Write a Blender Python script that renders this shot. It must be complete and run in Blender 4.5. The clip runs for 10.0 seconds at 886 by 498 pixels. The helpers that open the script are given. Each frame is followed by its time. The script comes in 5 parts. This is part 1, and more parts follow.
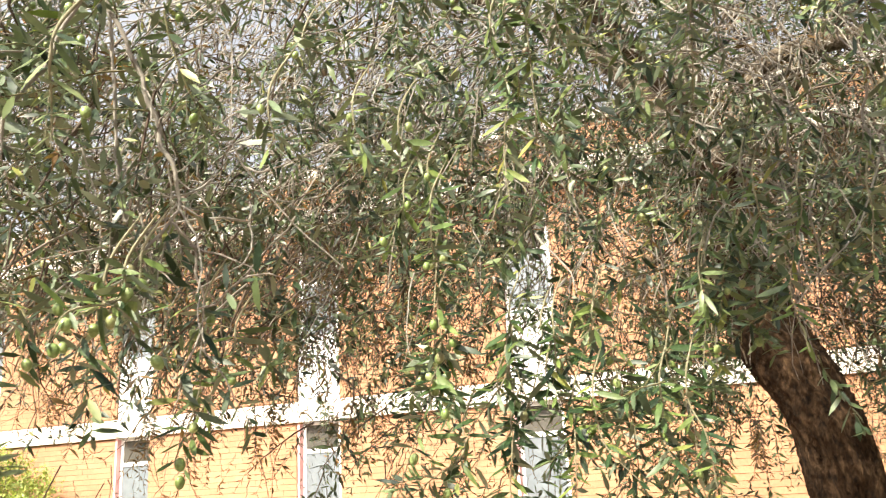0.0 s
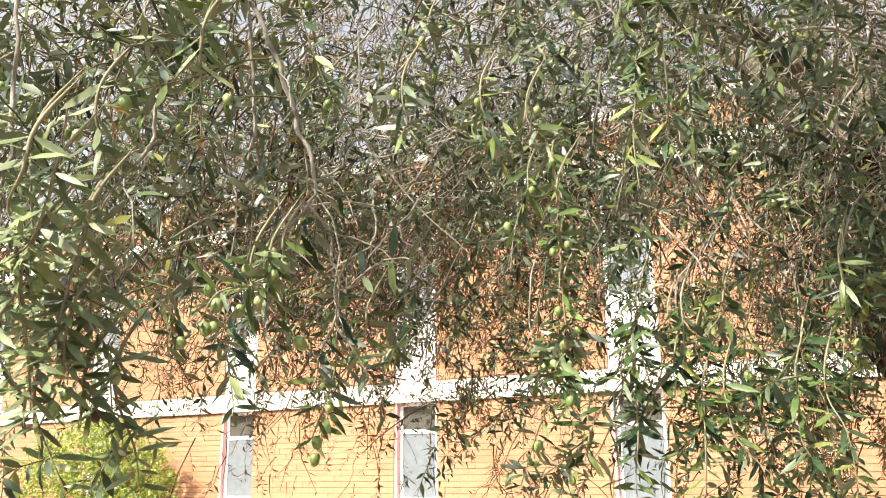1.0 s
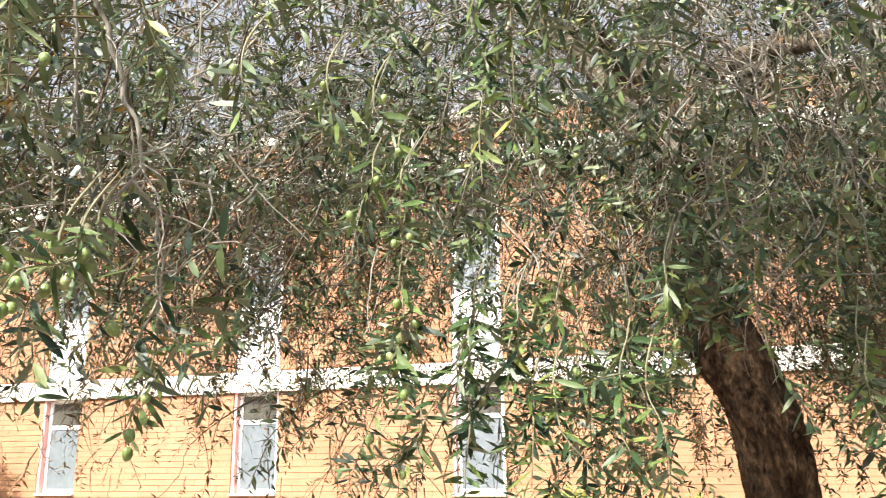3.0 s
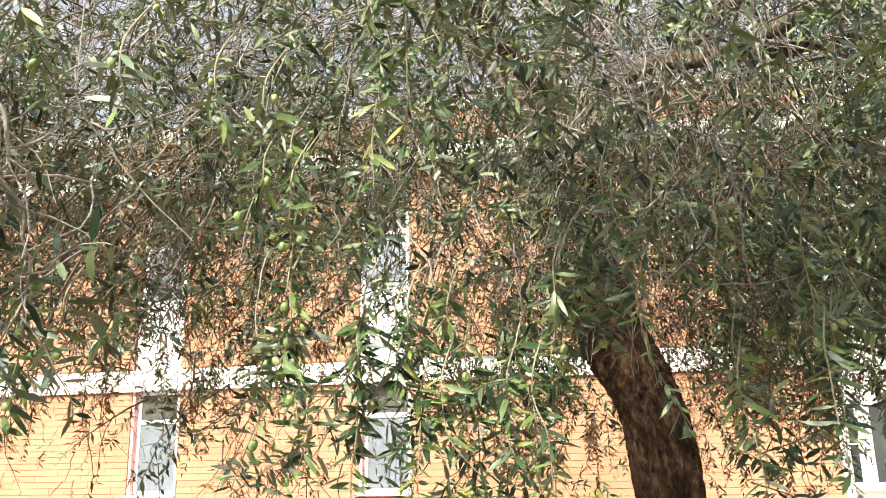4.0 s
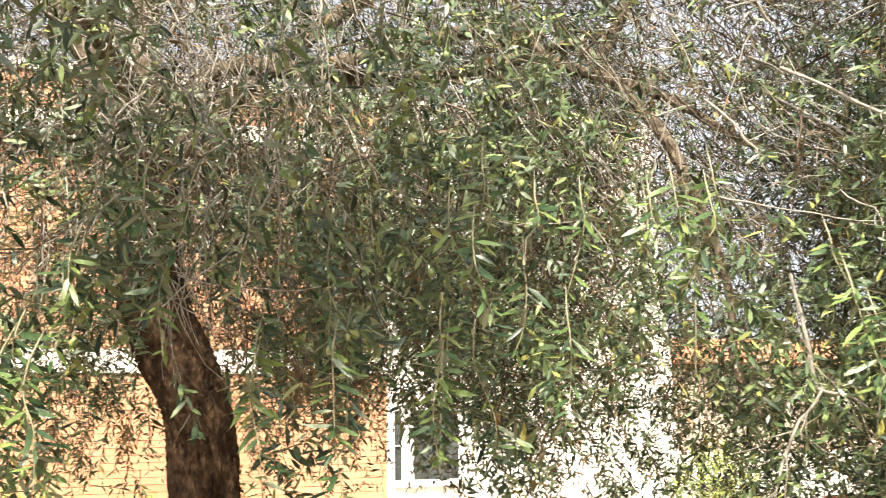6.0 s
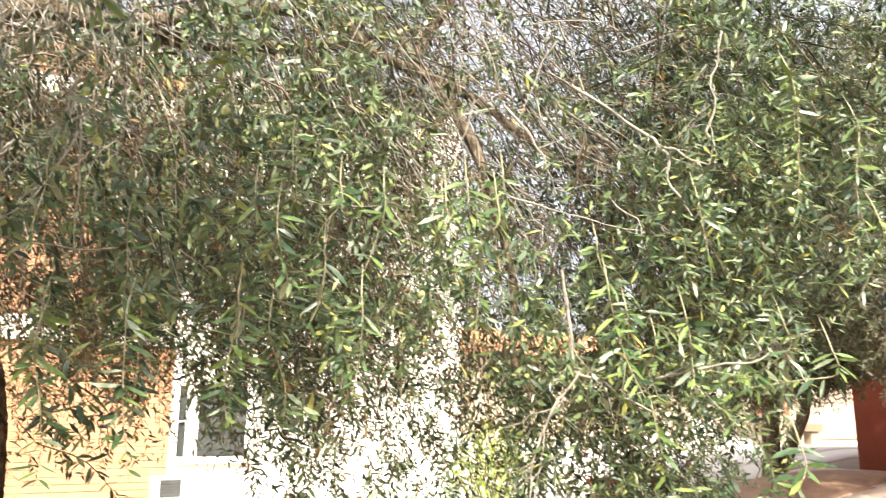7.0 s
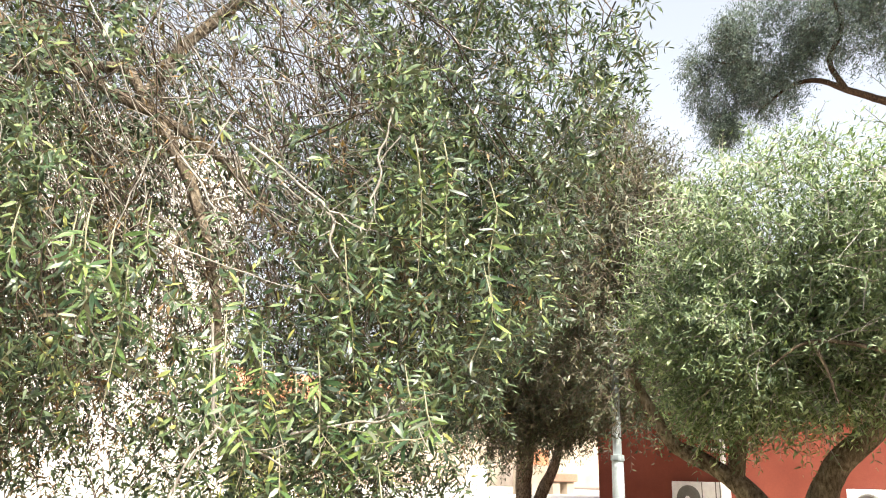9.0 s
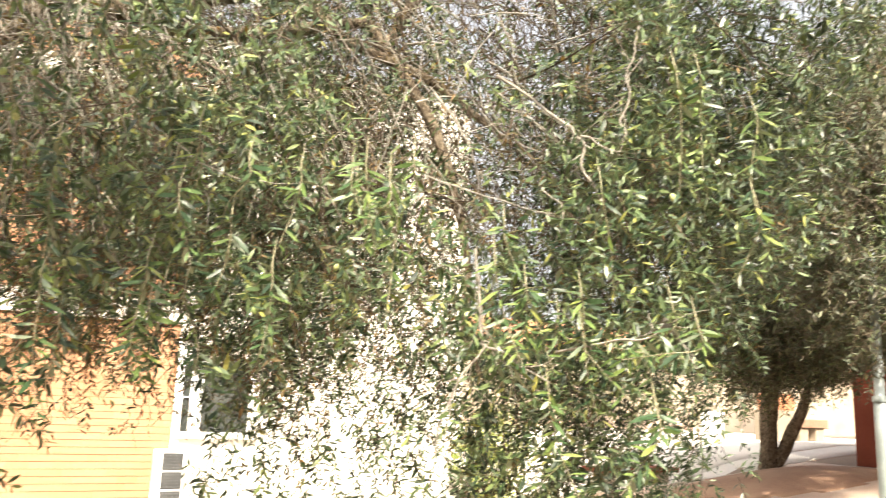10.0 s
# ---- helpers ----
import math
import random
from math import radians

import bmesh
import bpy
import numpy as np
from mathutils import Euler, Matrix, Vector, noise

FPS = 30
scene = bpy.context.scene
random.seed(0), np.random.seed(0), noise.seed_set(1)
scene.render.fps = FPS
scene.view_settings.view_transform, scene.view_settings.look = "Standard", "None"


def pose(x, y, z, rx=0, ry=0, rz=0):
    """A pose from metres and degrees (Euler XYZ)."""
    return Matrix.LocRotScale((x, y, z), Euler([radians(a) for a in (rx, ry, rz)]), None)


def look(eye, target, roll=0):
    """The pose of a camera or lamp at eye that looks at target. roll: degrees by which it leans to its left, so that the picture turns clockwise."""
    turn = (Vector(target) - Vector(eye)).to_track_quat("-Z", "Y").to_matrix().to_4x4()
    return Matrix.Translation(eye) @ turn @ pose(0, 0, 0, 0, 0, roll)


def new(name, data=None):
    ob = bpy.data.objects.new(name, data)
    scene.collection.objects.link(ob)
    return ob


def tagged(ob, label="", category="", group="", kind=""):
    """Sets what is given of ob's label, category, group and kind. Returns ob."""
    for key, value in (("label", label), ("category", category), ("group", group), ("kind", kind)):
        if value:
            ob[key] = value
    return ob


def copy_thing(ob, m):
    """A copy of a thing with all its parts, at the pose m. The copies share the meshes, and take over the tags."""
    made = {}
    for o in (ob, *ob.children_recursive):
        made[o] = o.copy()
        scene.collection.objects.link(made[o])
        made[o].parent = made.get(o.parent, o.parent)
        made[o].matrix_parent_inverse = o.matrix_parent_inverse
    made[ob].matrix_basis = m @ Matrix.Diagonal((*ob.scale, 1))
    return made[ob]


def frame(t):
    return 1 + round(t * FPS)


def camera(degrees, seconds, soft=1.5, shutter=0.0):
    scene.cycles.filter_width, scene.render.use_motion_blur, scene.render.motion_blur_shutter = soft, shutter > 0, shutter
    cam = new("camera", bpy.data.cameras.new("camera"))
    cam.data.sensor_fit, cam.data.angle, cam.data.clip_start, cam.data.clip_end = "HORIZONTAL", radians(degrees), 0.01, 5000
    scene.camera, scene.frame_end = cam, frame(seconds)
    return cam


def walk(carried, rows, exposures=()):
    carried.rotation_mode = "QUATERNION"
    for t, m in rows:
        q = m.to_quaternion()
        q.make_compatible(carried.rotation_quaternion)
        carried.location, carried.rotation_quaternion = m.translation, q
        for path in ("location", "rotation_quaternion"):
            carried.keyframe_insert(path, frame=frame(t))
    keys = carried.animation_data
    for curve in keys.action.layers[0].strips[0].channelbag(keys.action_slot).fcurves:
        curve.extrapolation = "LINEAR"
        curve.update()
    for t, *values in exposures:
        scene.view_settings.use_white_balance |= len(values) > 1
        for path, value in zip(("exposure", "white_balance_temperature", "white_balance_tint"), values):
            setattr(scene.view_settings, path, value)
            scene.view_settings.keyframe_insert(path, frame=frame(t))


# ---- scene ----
cam = camera(57.2, 10.0, soft=1.0, shutter=0.18)
PATH = [
    (0, (-0.015, -0.022, 1.625), (-0.726, 1.766, 2.169), -3.2),
    (0.5, (-0.077, -0.041, 1.624), (-0.913, 1.709, 2.114), -1.7),
    (1, (-0.072, -0.043, 1.63), (-0.996, 1.653, 2.145), -0.8),
    (1.5, (-0.064, -0.052, 1.629), (-0.934, 1.676, 2.137), 0.1),
    (2, (-0.057, -0.029, 1.633), (-0.85, 1.734, 2.144), -0.2),
    (2.5, (-0.06, -0.022, 1.631), (-0.813, 1.766, 2.116), -0.6),
    (3, (-0.064, -0.005, 1.635), (-0.659, 1.84, 2.125), -0.8),
    (3.2, (-0.063, -0.008, 1.64), (-0.592, 1.859, 2.125), -1.2),
    (4.3, (-0.007, 0.01, 1.647), (-0.353, 1.919, 2.134), -0.6),
    (4.5, (0.003, -0.001, 1.647), (-0.302, 1.913, 2.142), -0.2),
    (5, (0.047, -0.012, 1.644), (-0.03, 1.922, 2.148), -0.5),
    (5.5, (0.09, 0.006, 1.647), (0.353, 1.926, 2.143), -0.3),
    (5.7, (0.114, 0.028, 1.65), (0.517, 1.928, 2.124), -1.1),
    (6.8, (0.06, -0.059, 1.613), (0.984, 1.652, 2.084), 0.6),
    (7, (0.07, -0.082, 1.612), (1.085, 1.589, 2.034), 0.4),
    (7.5, (0.1, -0.185, 1.634), (1.276, 1.402, 1.945), 0.6),
    (8, (0.243, -0.305, 1.657), (1.458, 1.22, 2.1), 2.8),
    (8.5, (0.313, -0.381, 1.616), (1.686, 0.988, 2.108), 2.3),
    (9, (0.358, -0.417, 1.642), (1.73, 0.938, 2.174), 1.3),
    (9.5, (0.349, -0.404, 1.617), (1.616, 1.071, 2.082), 0.8),
    (10, (0.262, -0.367, 1.556), (1.234, 1.336, 1.948), 2.2),
]
walk(cam, [(t, look(eye, target, roll)) for t, eye, target, roll in PATH],
     [(0, 1.26, 6900, 10), (0.4, 1.12, 6900, 10), (1.0, 1.09, 6750, 10), (2.0, 1.08, 6550, 10), (3.0, 1.1, 6350, 10), (4.5, 1.12, 6600, 10), (5.0, 1.15, 6850, 10), (5.5, 1.2, 6850, 10),
      (6.8, 1.65, 6750, 10), (7.2, 1.55, 6750, 10), (7.6, 1.4, 6750, 10), (8.5, 1.42, 6500, 10), (9.2, 1.4, 6500, 10), (10.0, 1.5, 7150, 10)])


# ---------------------------------------------------------------- light
SUN_EL, SUN_AZ = 46.0, 200.0          # degrees; azimuth clockwise from +y
world = bpy.data.worlds.new("sky")
scene.world = world
world.use_nodes = True
wn = world.node_tree
sky = wn.nodes.new("ShaderNodeTexSky")
sky.sky_type, sky.sun_disc = "NISHITA", False
sky.sun_elevation, sky.sun_rotation = radians(SUN_EL), radians(SUN_AZ)
sky.air_density, sky.dust_density, sky.ozone_density = 1.0, 6.0, 0.6
haze = wn.nodes.new("ShaderNodeHueSaturation")
haze.inputs["Saturation"].default_value, haze.inputs["Value"].default_value = 0.36, 2.35
wn.links.new(sky.outputs[0], haze.inputs["Color"])
wn.links.new(haze.outputs[0], wn.nodes["Background"].inputs[0])
wn.nodes["Background"].inputs[1].default_value = 0.07
sun = new("sun", bpy.data.lights.new("sun", "SUN"))
sun.data.energy, sun.data.angle, sun.data.color = 4.8, radians(0.6), (1.0, 0.93, 0.78)
sa, se = radians(SUN_AZ), radians(SUN_EL)
SUN_AT = Vector((math.sin(sa) * math.cos(se), math.cos(sa) * math.cos(se), math.sin(se)))
sun.matrix_world = look(SUN_AT * 40, (0, 0, 0))
scene.view_settings.exposure = 1.05


# ---------------------------------------------------------------- materials
def material(name, rough=0.8, metal=0.0, spec=0.3):
    m = bpy.data.materials.new(name)
    m.use_nodes = True
    b = m.node_tree.nodes["Principled BSDF"]
    b.inputs["Roughness"].default_value, b.inputs["Metallic"].default_value = rough, metal
    b.inputs["Specular IOR Level"].default_value = spec
    return m, m.node_tree, b


def ramp(nt, source, stops):
    r = nt.nodes.new("ShaderNodeValToRGB")
    while len(r.color_ramp.elements) < len(stops):
        r.color_ramp.elements.new(0.5)
    for e, (p, c) in zip(r.color_ramp.elements, stops):
        e.position, e.color = p, (*c, 1)
    nt.links.new(source, r.inputs[0])
    return r.outputs[0]


def noise_tex(nt, scale, detail=4.0, stretch=None, rough=0.55, place=False):
    n = nt.nodes.new("ShaderNodeTexNoise")
    n.inputs["Scale"].default_value, n.inputs["Detail"].default_value = scale, detail
    n.inputs["Roughness"].default_value = rough
    c = nt.nodes.new("ShaderNodeTexCoord")
    if stretch:
        mp = nt.nodes.new("ShaderNodeMapping")
        mp.inputs["Scale"].default_value = stretch
        nt.links.new(c.outputs["Object"], mp.inputs[0])
        nt.links.new(mp.outputs[0], n.inputs["Vector"])
    elif place:
        nt.links.new(nt.nodes.new("ShaderNodeNewGeometry").outputs["Position"], n.inputs["Vector"])
    else:
        nt.links.new(c.outputs["Object"], n.inputs["Vector"])
    return n.outputs["Fac"]


def blend(nt, mode, fac, a, b):
    m = nt.nodes.new("ShaderNodeMix")
    m.data_type, m.blend_type = "RGBA", mode
    for socket, value in ((m.inputs["Factor"], fac), (m.inputs["A"], a), (m.inputs["B"], b)):
        if isinstance(value, (int, float)):
            socket.default_value = value
        elif isinstance(value, tuple):
            socket.default_value = (*value, 1)
        else:
            nt.links.new(value, socket)
    return m.outputs["Result"]


def bump(nt, b, source, strength, distance):
    n = nt.nodes.new("ShaderNodeBump")
    n.inputs["Strength"].default_value, n.inputs["Distance"].default_value = strength, distance
    nt.links.new(source, n.inputs["Height"])
    nt.links.new(n.outputs[0], b.inputs["Normal"])


def surface(name, stops, scale, rough=0.85, fine=90.0, depth=0.004, spec=0.25, stretch=None, metal=0.0, island=0.0, piece=0.0, place=False):
    """A matt surface: colours by a broad noise, darkened by a fine grain, with relief; pieces vary a little."""
    m, nt, b = material(name, rough, metal, spec)
    col = ramp(nt, noise_tex(nt, scale, 6.0, stretch, place=place), stops)
    grain = ramp(nt, noise_tex(nt, fine, 3.0, place=place), [(0.25, (0.72, 0.72, 0.72)), (0.7, (1.0, 1.0, 1.0))])
    col = blend(nt, "MULTIPLY", 0.6, col, grain)
    if piece or island:
        node = nt.nodes.new("ShaderNodeObjectInfo" if piece else "ShaderNodeNewGeometry")
        val = node.outputs["Random" if piece else "Random Per Island"]
        k = piece or island
        col = blend(nt, "MULTIPLY", 1.0, col, ramp(nt, val, [(0, (1 - k, 1 - 1.15 * k, 1 - 1.2 * k)), (1, (1, 1, 1))]))
    nt.links.new(col, b.inputs["Base Color"])
    bump(nt, b, noise_tex(nt, fine, 5.0), 0.5, depth)
    return m


def leaf_material(name, stops, rough, see_through, tint, value="Random Per Island"):
    m, nt, b = material(name, rough, 0.0, 0.5)
    g = nt.nodes.new("ShaderNodeObjectInfo" if value == "Random" else "ShaderNodeNewGeometry")
    col = ramp(nt, g.outputs[value], stops)
    patch = ramp(nt, noise_tex(nt, 2.2, 2.0), [(0.3, (0.62, 0.66, 0.6)), (0.7, (1.0, 1.0, 1.0))])
    col = blend(nt, "MULTIPLY", 1.0, col, patch)
    nt.links.new(col, b.inputs["Base Color"])
    tr = nt.nodes.new("ShaderNodeBsdfTranslucent")
    nt.links.new(blend(nt, "MULTIPLY", 1.0, col, tint), tr.inputs[0])
    mix = nt.nodes.new("ShaderNodeMixShader")
    mix.inputs[0].default_value = see_through
    nt.links.new(b.outputs[0], mix.inputs[1])
    nt.links.new(tr.outputs[0], mix.inputs[2])
    nt.links.new(mix.outputs[0], nt.nodes["Material Output"].inputs[0])
    return m


LEAF_GREENS = [(0.0, (0.019, 0.040, 0.021)), (0.4, (0.055, 0.094, 0.044)), (0.72, (0.126, 0.174, 0.079)), (0.94, (0.221, 0.281, 0.116)), (1.0, (0.399, 0.385, 0.116))]
LEAF_TOP = leaf_material("olive_leaf_upper", LEAF_GREENS, 0.4, 0.2, (1.9, 2.1, 0.7))
LEAF_UNDER = leaf_material("olive_leaf_underside", [(0.0, (0.152, 0.199, 0.136)), (0.6, (0.232, 0.286, 0.204)), (1.0, (0.344, 0.390, 0.280))], 0.5, 0.12, (1.2, 1.4, 0.6))
LEAF_TOP_PIECE = leaf_material("olive_leaf_upper_piece", [(0.0, (0.02, 0.046, 0.022)), (0.4, (0.05, 0.1, 0.038)), (0.72, (0.11, 0.175, 0.055)), (0.98, (0.2, 0.27, 0.08)), (1.0, (0.36, 0.33, 0.1))], 0.4, 0.25, (1.9, 2.1, 0.7), "Random")
# Fresh yellow-green with a sunlit brightness put into the colour.
LEAF_FRESH_LIT_PIECE = leaf_material("olive_leaf_fresh_lit_piece", [(0.0, (0.1, 0.155, 0.05)), (0.6, (0.17, 0.235, 0.075)), (1.0, (0.29, 0.34, 0.11))], 0.42, 0.4, (1.8, 2.0, 0.7), "Random")
# Silvery green raised so that the edge sprays look sunlit.
LEAF_SILVER_LIT_PIECE = leaf_material("olive_leaf_silvery_lit_piece", [(0.0, (0.19, 0.24, 0.12)), (0.5, (0.31, 0.37, 0.2)), (1.0, (0.46, 0.5, 0.31))], 0.4, 0.45, (1.7, 1.9, 0.8), "Random")
LEAF_UNDER_PIECE = leaf_material("olive_leaf_underside_piece", [(0.0, (0.162, 0.209, 0.145)), (0.6, (0.246, 0.300, 0.217)), (1.0, (0.365, 0.409, 0.297))], 0.5, 0.12, (1.2, 1.4, 0.6), "Random")
# Mixed greens, darkened to put the crown's inner shade into the colour.
LEAF_MIXED_SHADED = leaf_material("olive_leaf_mixed_shaded", [(0.0, (0.012, 0.025, 0.011)), (0.45, (0.035, 0.056, 0.024)), (0.7, (0.079, 0.113, 0.045)), (0.8, (0.126, 0.170, 0.101)), (0.95, (0.195, 0.256, 0.156)), (1.0, (0.281, 0.267, 0.080))], 0.4, 0.12, (1.7, 1.9, 0.7))
LEAF_DRY = leaf_material("dry_olive_leaf", [(0.0, (0.077, 0.049, 0.023)), (0.6, (0.124, 0.091, 0.038)), (1.0, (0.258, 0.157, 0.071))], 0.6, 0.28, (1.8, 1.5, 0.7))
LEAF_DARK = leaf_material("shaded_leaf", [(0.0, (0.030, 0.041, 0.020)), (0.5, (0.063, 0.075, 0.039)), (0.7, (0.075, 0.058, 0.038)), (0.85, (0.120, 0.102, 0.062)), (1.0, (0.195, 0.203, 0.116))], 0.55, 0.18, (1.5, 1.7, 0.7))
LEAF_BRIGHT = leaf_material("fresh_olive_leaf", [(0.0, (0.058, 0.089, 0.051)), (0.5, (0.159, 0.214, 0.116)), (0.85, (0.319, 0.379, 0.231)), (1.0, (0.492, 0.535, 0.370))], 0.5, 0.2, (1.6, 1.9, 0.7))
# Grey-green shifted to blue, with the haze before the far tree in it.
LEAF_FAR = leaf_material("far_tree_leaf", [(0.0, (0.029, 0.045, 0.037)), (0.6, (0.072, 0.102, 0.084)), (1.0, (0.160, 0.200, 0.166))], 0.5, 0.18, (1.3, 1.6, 0.9))
SHRUB_LEAF = leaf_material("shrub_leaf", [(0.0, (0.16, 0.22, 0.05)), (0.6, (0.3, 0.36, 0.09)), (1.0, (0.45, 0.45, 0.14))], 0.5, 0.25, (1.4, 1.6, 0.7))
OLIVE_SKIN = leaf_material("olive_fruit", [(0.0, (0.2, 0.29, 0.09)), (0.7, (0.32, 0.4, 0.16)), (0.93, (0.4, 0.42, 0.2)), (1.0, (0.1, 0.05, 0.05))], 0.35, 0.0, (1, 1, 1), "Random")
# Pale bark, brightened further for the sunlit look of upper twigs.
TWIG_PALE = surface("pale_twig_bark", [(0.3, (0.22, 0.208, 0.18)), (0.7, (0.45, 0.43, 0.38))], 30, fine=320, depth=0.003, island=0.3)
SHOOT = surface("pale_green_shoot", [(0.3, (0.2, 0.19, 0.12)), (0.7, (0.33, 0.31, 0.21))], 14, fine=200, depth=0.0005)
# Brown bark, darkened further to deepen the shade inside the crown.
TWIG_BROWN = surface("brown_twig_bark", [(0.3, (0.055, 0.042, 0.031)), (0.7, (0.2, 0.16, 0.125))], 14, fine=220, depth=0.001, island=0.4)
TWIG_GREEN = surface("green_shoot", [(0.3, (0.11, 0.105, 0.05)), (0.7, (0.2, 0.19, 0.1))], 14, fine=200, depth=0.0005, island=0.3)
def bark_material(name, dark, mid, pale):
    m, nt, b = material(name, 0.9, 0.0, 0.2)
    broad = noise_tex(nt, 8.0, 6.0, (1.0, 1.0, 0.45))
    fibre = noise_tex(nt, 38.0, 6.0, (1.0, 1.0, 0.5), 0.7)
    col = ramp(nt, fibre, [(0.36, dark), (0.52, mid), (0.7, pale)])
    col = blend(nt, "MULTIPLY", 0.8, col, ramp(nt, broad, [(0.3, (0.45, 0.42, 0.4)), (0.65, (1.1, 1.08, 1.05))]))
    nt.links.new(col, b.inputs["Base Color"])
    bump(nt, b, fibre, 1.0, 0.025)
    return m


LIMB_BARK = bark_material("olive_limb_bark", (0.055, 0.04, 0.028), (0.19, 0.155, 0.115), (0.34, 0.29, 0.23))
# Trunk bark below its own tone, so that the colour carries the crown's shade.
BARK_SHADED = bark_material("olive_trunk_bark_shaded", (0.01, 0.0055, 0.0028), (0.052, 0.03, 0.016), (0.135, 0.086, 0.048))
BRICK = surface("orange_facing_brick", [(0.3, (0.4, 0.213, 0.122)), (0.7, (0.47, 0.26, 0.158))], 0.6, fine=25, depth=0.0004, island=0.12, place=True)
BRICK_PIECE = surface("orange_facing_brick_piece", [(0.3, (0.4, 0.213, 0.122)), (0.7, (0.47, 0.26, 0.158))], 0.6, fine=25, depth=0.0004, piece=0.12, place=True)
MORTAR = surface("mortar", [(0.3, (0.21, 0.105, 0.055)), (0.7, (0.31, 0.165, 0.092))], 3)
WHITE = surface("white_render", [(0.3, (0.68, 0.655, 0.59)), (0.7, (0.76, 0.73, 0.675))], 1.1, fine=40, depth=0.003)
BLOCK_WALL = surface("sky_block_wall", [(0.3, (0.22, 0.17, 0.12)), (0.7, (0.3, 0.24, 0.18))], 0.8, fine=40, depth=0.003)
CREAM = surface("cream_render", [(0.3, (0.3, 0.25, 0.19)), (0.7, (0.42, 0.36, 0.29))], 0.8, fine=40, depth=0.003)
WHITE_PAINT = surface("white_painted_metal", [(0.3, (0.74, 0.75, 0.76)), (0.7, (0.82, 0.82, 0.82))], 2.0, rough=0.45, fine=20, depth=0.0005, spec=0.5)
FROSTED = surface("frosted_pane", [(0.3, (0.15, 0.175, 0.195)), (0.7, (0.2, 0.23, 0.255))], 1.0, rough=0.25, fine=8, depth=0.0005, spec=0.6)
DARK_GLASS = surface("dark_glass", [(0.3, (0.03, 0.035, 0.035)), (0.7, (0.07, 0.075, 0.07))], 1.5, rough=0.12, fine=4, depth=0.0003, spec=0.6)
SHUTTER = surface("dark_transom_panel", [(0.3, (0.06, 0.057, 0.048)), (0.7, (0.1, 0.096, 0.082))], 2.0, rough=0.5, fine=20, depth=0.001)
PINK = surface("pink_reveal", [(0.3, (0.720, 0.352, 0.340)), (0.7, (0.840, 0.544, 0.510))], 2.0)
RED_WALL = surface("red_brick_wall", [(0.3, (0.185, 0.046, 0.029)), (0.7, (0.255, 0.070, 0.046))], 1.2, fine=50, depth=0.004)
TERRACOTTA = surface("terracotta_roof", [(0.3, (0.42, 0.17, 0.09)), (0.7, (0.56, 0.27, 0.16))], 2.0, fine=12, depth=0.02)
SOIL = surface("dry_earth", [(0.3, (0.2, 0.145, 0.105)), (0.55, (0.28, 0.21, 0.16)), (0.75, (0.36, 0.285, 0.225))], 0.5, fine=30, depth=0.012)
PALE_EARTH = surface("pale_pink_earth", [(0.3, (0.4, 0.3, 0.245)), (0.55, (0.5, 0.39, 0.325)), (0.75, (0.56, 0.46, 0.39))], 0.7, fine=30, depth=0.008)
PAVING = surface("pale_paving", [(0.3, (0.6, 0.55, 0.5)), (0.7, (0.72, 0.68, 0.63))], 0.8, fine=30, depth=0.004)
MULCH = surface("red_brown_soil", [(0.3, (0.28, 0.165, 0.115)), (0.7, (0.4, 0.26, 0.185))], 1.5, fine=30, depth=0.02)
KERB = surface("kerb_stone", [(0.3, (0.45, 0.33, 0.27)), (0.7, (0.56, 0.44, 0.37))], 2.0)
GRASS = leaf_material("grass_blade", [(0.0, (0.16, 0.19, 0.075)), (0.6, (0.26, 0.29, 0.13)), (1.0, (0.4, 0.38, 0.22))], 0.6, 0.2, (1.4, 1.6, 0.6))
LAWN = surface("lawn", [(0.3, (0.26, 0.29, 0.14)), (0.5, (0.34, 0.35, 0.19)), (0.7, (0.44, 0.4, 0.27))], 0.9, fine=60, depth=0.01)
GALVANISED = surface("galvanised_pole", [(0.3, (0.2, 0.235, 0.245)), (0.7, (0.28, 0.32, 0.33))], 5.0, rough=0.5, fine=60, depth=0.001, spec=0.5)
LOUVRE = surface("dark_louvre", [(0.3, (0.05, 0.052, 0.055)), (0.7, (0.085, 0.088, 0.09))], 4.0, rough=0.5, fine=60, depth=0.001)
FAN_GREY = surface("fan_grille", [(0.3, (0.13, 0.13, 0.12)), (0.7, (0.19, 0.19, 0.175))], 4.0, rough=0.5, fine=60, depth=0.001)


# ---------------------------------------------------------------- mesh helpers
def link_mesh(name, me, parent=None, label=""):
    ob = new(name, me)
    if parent is not None:
        ob.parent = parent
    if label:
        ob["label"] = label
    return ob


def part(name, bm, mat, parent=None, label="", smooth=False):
    me = bpy.data.meshes.new(name)
    bm.to_mesh(me)
    bm.free()
    me.materials.append(mat)
    if smooth:
        me.polygons.foreach_set("use_smooth", [True] * len(me.polygons))
    return link_mesh(name, me, parent, label)


def tri_mesh(name, verts, tris, mats, index=None, smooth=False):
    """A mesh from arrays of places and triangles."""
    me = bpy.data.meshes.new(name)
    me.vertices.add(len(verts))
    me.vertices.foreach_set("co", np.ascontiguousarray(verts, np.float32).ravel())
    me.loops.add(3 * len(tris))
    me.loops.foreach_set("vertex_index", np.ascontiguousarray(tris, np.int32).ravel())
    me.polygons.add(len(tris))
    me.polygons.foreach_set("loop_start", np.arange(0, 3 * len(tris), 3, dtype=np.int32))
    for m in mats:
        me.materials.append(m)
    if index is not None:
        me.polygons.foreach_set("material_index", np.ascontiguousarray(index, np.int32))
    me.polygons.foreach_set("use_smooth", np.full(len(tris), bool(smooth)))
    me.update(calc_edges=True)
    return me


